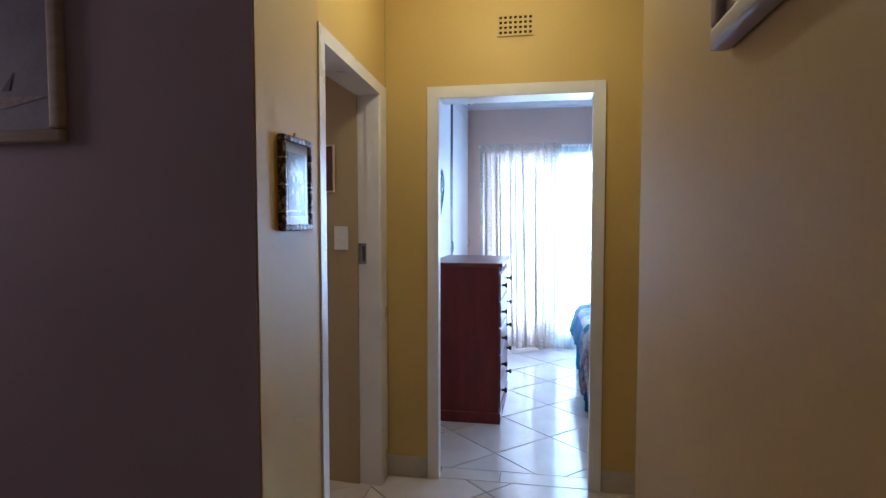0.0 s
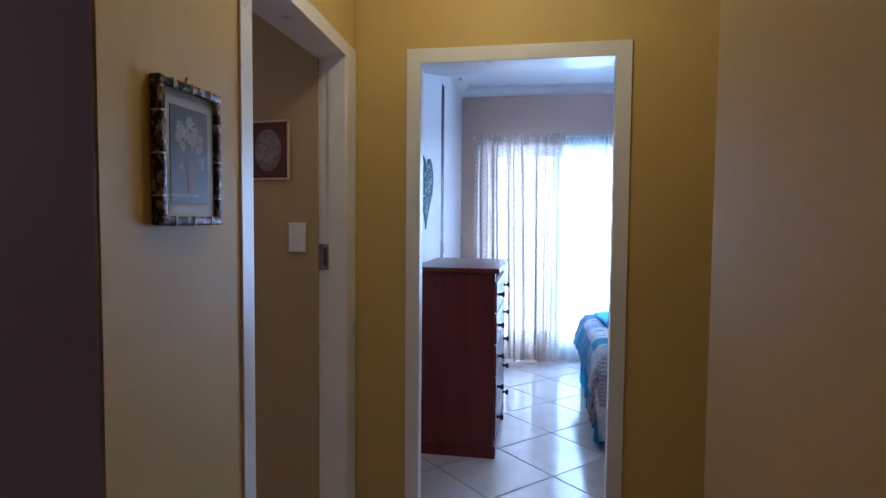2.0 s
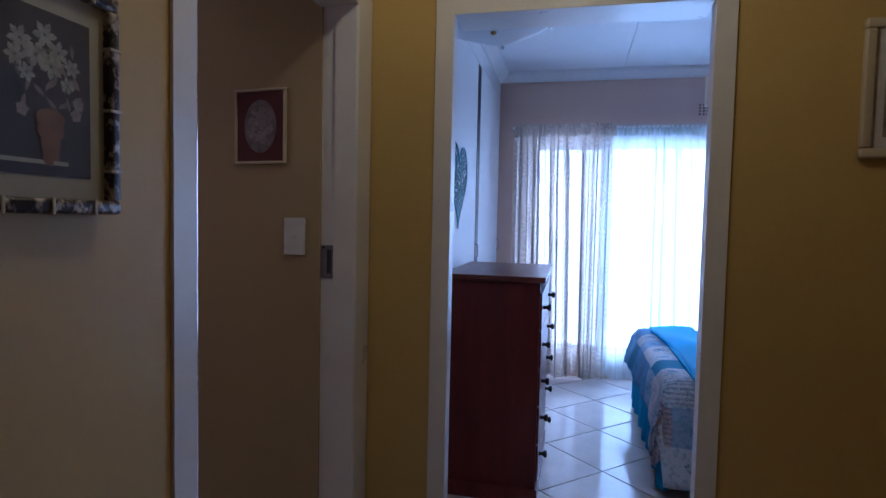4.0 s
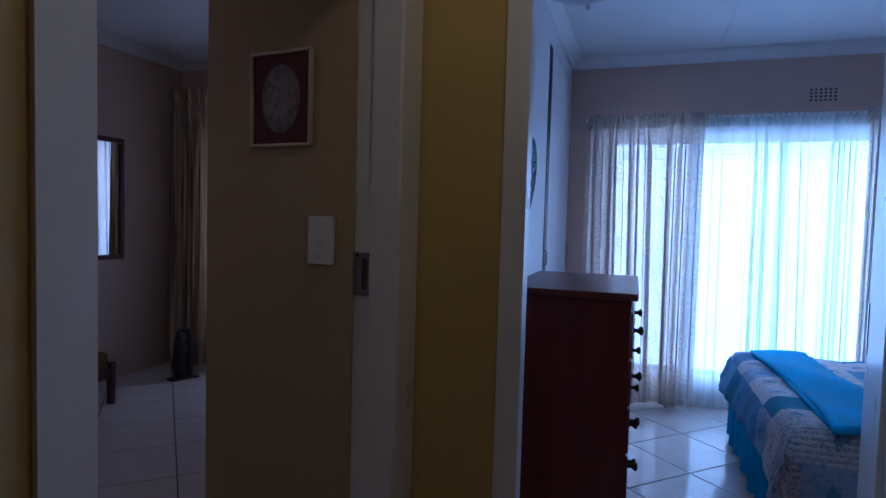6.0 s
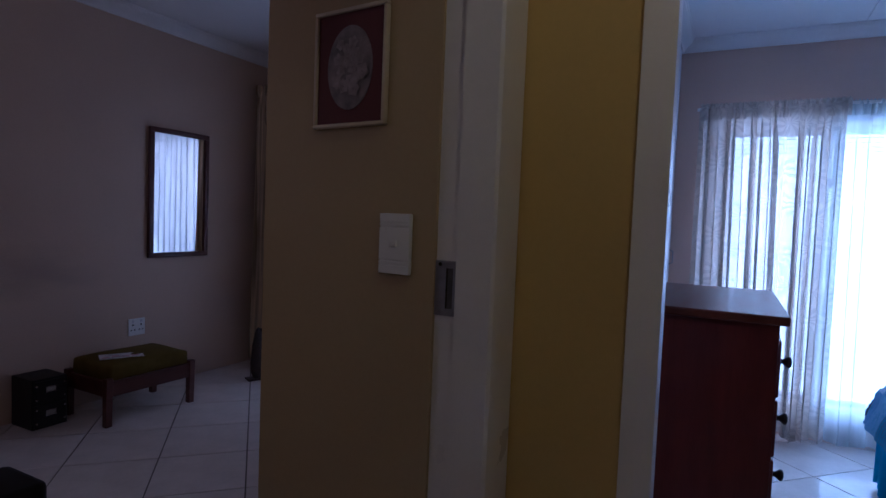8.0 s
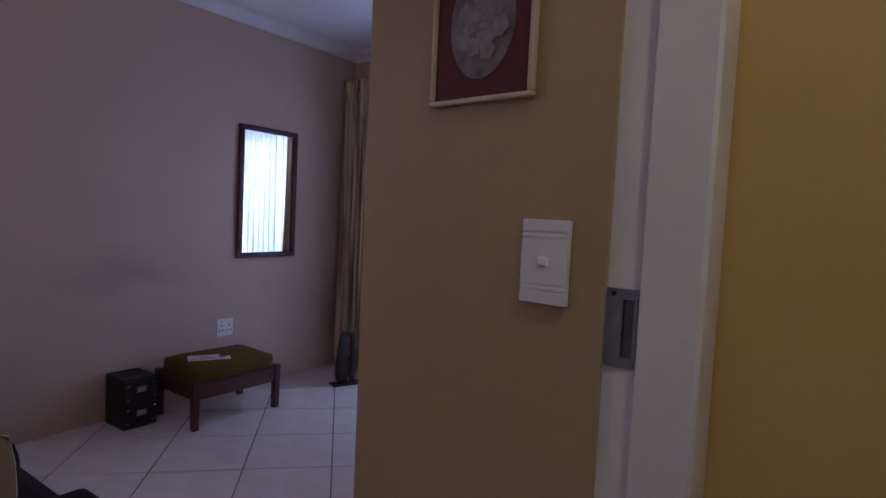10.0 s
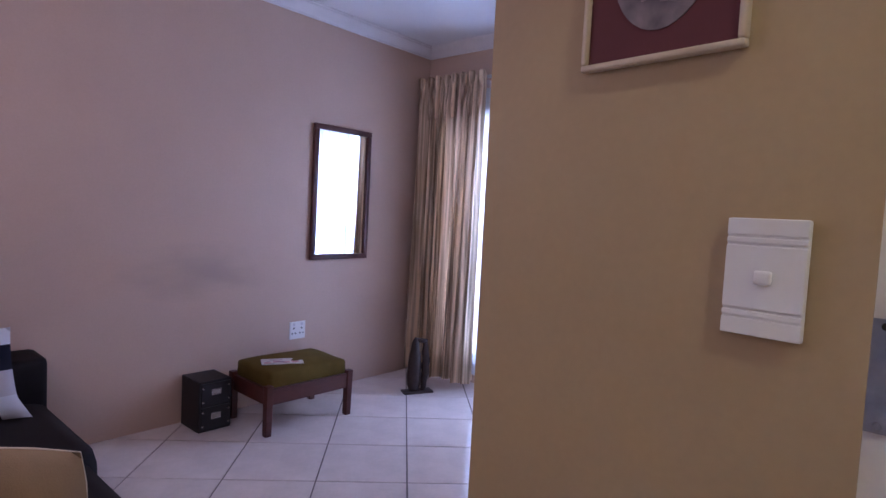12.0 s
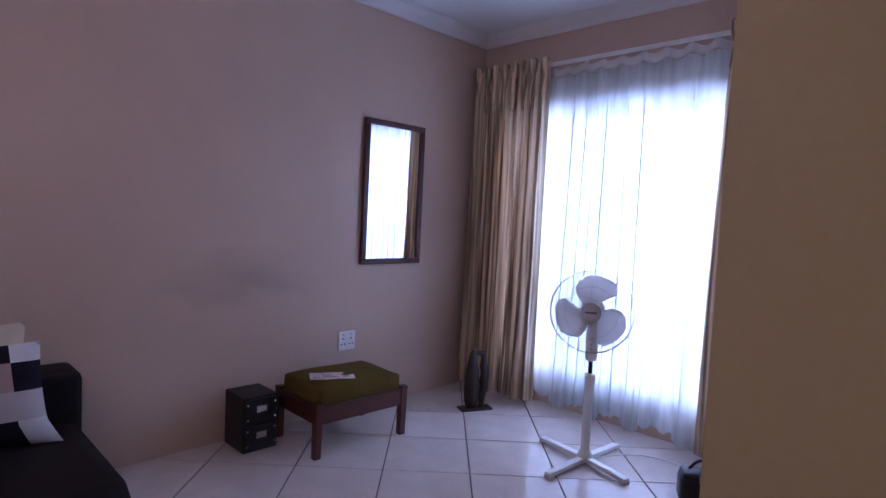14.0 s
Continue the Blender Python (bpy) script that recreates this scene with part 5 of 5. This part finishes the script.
ring = [(0.0, v * 0.225 * (1 + 0.12 * (1 - u * u) * abs(v) ** 3), -u * 0.165 * (1 + 0.12 * (1 - v * v) * abs(u) ** 3)) for u, v in ring]
hoops = []
for o, p, q in zip(ring[-1:] + ring[:-1], ring, ring[1:] + ring[:1]):
    side = (Vector(q) - Vector(o)).normalized().cross(Vector((1, 0, 0)))
    hoops.append([bm.verts.new(Vector(p) + 0.005 * (math.cos(k * math.tau / 6) * side + math.sin(k * math.tau / 6) * Vector((1, 0, 0)))) for k in range(6)])
for p, q in zip(hoops, hoops[1:] + hoops[:1]):
    for k in range(6):
        bm.faces.new((p[k], p[(k + 1) % 6], q[(k + 1) % 6], q[k]))
part("piping", bm, CREAM, tan, "pale corded piping", True)
bag = thing("handbag", "small black bag with a silver clasp beside the curtain", "bag", (-2.13, 5.30, 0), 30)
bm = box(B(), -0.10, 0.10, -0.07, 0.07, 0, 0.15, 0.035)
part("body", bm, BLACKCARD, bag, "", True)
part("flap", box(B(), -0.09, 0.09, -0.075, 0.04, 0.135, 0.165, 0.012), BLACKCARD, bag, "", True)
part("clasp", box(B(), -0.02, 0.02, -0.082, -0.07, 0.13, 0.165, 0.003), CHROME, bag)
bm = B()
pp = [(-0.06 + 0.12 * k / 10, 0.0, 0.155 + 0.055 * math.sin(k * math.pi / 10)) for k in range(11)]
for a, b in zip(pp, pp[1:]):
    rod(bm, a, b, 0.007, seg=8)
part("strap", bm, BLACKCARD, bag, "", True)

# ---- garden beyond the windows ----
tagged(make("ground", box(B(), -400, 400, 6.62, 800, -0.45, -0.15), LAWN), "sunlit garden lawn outside the bedrooms", "lawn", kind="structure")
gw = thing("garden_wall", "plastered garden boundary wall", "garden wall")
part("wall", box(B(), -14, 14, 13.0, 13.2, -0.15, 1.7), PLASTERWALL, gw)
part("coping", box(B(), -14, 14, 12.96, 13.24, 1.7, 1.76, 0.01), PLASTERWALL, gw)


def shrub(at, height, seed):
    rn = random.Random(seed)
    ob = thing("garden_shrub", "leafy green shrub in the garden", "shrub", (*at, -0.15), rn.uniform(0, 360), "garden shrubs")
    bm = rod(B(), (0, 0, 0), (0.03, 0.02, height * 0.5), 0.05, 0.03)
    tips = []
    for k in range(7):
        an = k * 0.9 + rn.uniform(-0.2, 0.2)
        tip = (0.45 * height * 0.6 * math.cos(an), 0.45 * height * 0.6 * math.sin(an), height * rn.uniform(0.55, 0.95))
        rod(bm, (0.02, 0.01, height * rn.uniform(0.2, 0.5)), tip, 0.025, 0.008, 7)
        tips.append(tip)
    part("trunk", bm, BARK, ob)
    me, vs, fs = bpy.data.meshes.new("crown"), [], []
    for _ in range(1500):
        tx, ty, tz = rn.choice(tips)
        c = Vector((rn.gauss(tx, 0.2), rn.gauss(ty, 0.2), rn.gauss(tz, 0.2)))
        e = Euler((rn.uniform(0, 6), rn.uniform(0, 6), rn.uniform(0, 6))).to_matrix()
        s = rn.uniform(0.04, 0.075)
        b0 = len(vs)
        vs += [c + e @ Vector(q) * s for q in ((-1, 0, 0), (0, 0.45, 0.1), (1, 0, 0), (0, -0.45, 0.1))]
        fs.append((b0, b0 + 1, b0 + 2, b0 + 3))
    me.from_pydata(vs, [], fs)
    me.materials.append(LEAF)
    cr = new("crown", me)
    cr.parent = ob


for at, hh, sd in (((1.6, 9.2), 2.0, 1), ((3.4, 10.0), 2.4, 2), ((0.2, 11.2), 1.6, 3), ((-3.4, 10.0), 1.8, 4), ((-1.6, 11.0), 1.5, 5)):
    shrub(at, hh, sd)

# ---- floors: slab and diagonal tiles ----
structure("floor", box(B(), -4.4, 3.4, -3.2, 6.62, -0.14, -0.006), GROUT, "dark grout bed under the ceramic floor tiles", "floor")


def clip(poly, x0, x1, y0, y1):
    for ax, lim, s in ((0, x0, 1), (0, x1, -1), (1, y0, 1), (1, y1, -1)):
        out = []
        for a, b in zip(poly, poly[1:] + poly[:1]):
            ia, ib = s * (a[ax] - lim) >= 0, s * (b[ax] - lim) >= 0
            if ia:
                out.append(a)
            if ia != ib:
                t = (lim - a[ax]) / (b[ax] - a[ax])
                out.append((a[0] + t * (b[0] - a[0]), a[1] + t * (b[1] - a[1])))
        poly = out
        if len(poly) < 3:
            return []
    return poly


TILE_SIDE, JOINT = 0.453, 0.007
floor_ob = bpy.data.objects["floor"]
rnd = random.Random(12)


def tiles(anchor, x0, x1, y0, y1):
    h = (TILE_SIDE - JOINT) / math.sqrt(2)
    p = TILE_SIDE / math.sqrt(2)
    full = None
    for i in range(-24, 25):
        for j in range(-24, 25):
            # a tile's centre lies half a diagonal off the joint crossing
            cx, cy = anchor[0] + (i - j) * p, anchor[1] + (i + j + 1) * p
            if cx < x0 - h or cx > x1 + h or cy < y0 - h or cy > y1 + h:
                continue
            sq = [(h, 0), (0, h), (-h, 0), (0, -h)]
            poly = clip([(cx + a, cy + b) for a, b in sq], x0, x1, y0, y1)
            if not poly:
                continue
            whole = len(poly) == 4 and cx - h >= x0 and cx + h <= x1 and cy - h >= y0 and cy + h <= y1
            if whole and full:
                ob = new("tile", full)
                ob.parent = floor_ob
            else:
                # soften the arris by a small chamfer
                loc = [(a - cx, b - cy) for a, b in poly]
                bm = B()
                lo = [bm.verts.new((a, b, -0.008)) for a, b in loc]
                mid = [bm.verts.new((a, b, -0.0015)) for a, b in loc]
                top = [bm.verts.new((a * 0.994, b * 0.994, 0.0)) for a, b in loc] if whole else [bm.verts.new((a, b, 0.0)) for a, b in loc]
                n = len(loc)
                bm.faces.new(top)
                for k in range(n):
                    bm.faces.new((lo[k], lo[(k + 1) % n], mid[(k + 1) % n], mid[k]))
                    bm.faces.new((mid[k], mid[(k + 1) % n], top[(k + 1) % n], top[k]))
                ob = part("tile", bm, TILE, floor_ob)
                if whole:
                    full = ob.data
            ob.location = (cx, cy, rnd.uniform(-0.0006, 0.0))


tiles((0.13, 4.463), -0.79, 3.2, 3.265, 6.4)
tiles((-3.37, 4.345), -4.215, -0.80, 2.036, 5.95)
tiles((-0.836, 3.006), -0.796, 2.2, -3.0, 3.128)
tiles((-0.836, 3.006), -3.2, -0.80, -3.0, 1.588)
for xa, xb in ((-0.47, -0.143), (-0.138, 0.325)):
    part("threshold_tile", box(B(), xa, xb, 3.133, 3.26, -0.008, 0.0, 0.001), TILE, floor_ob)
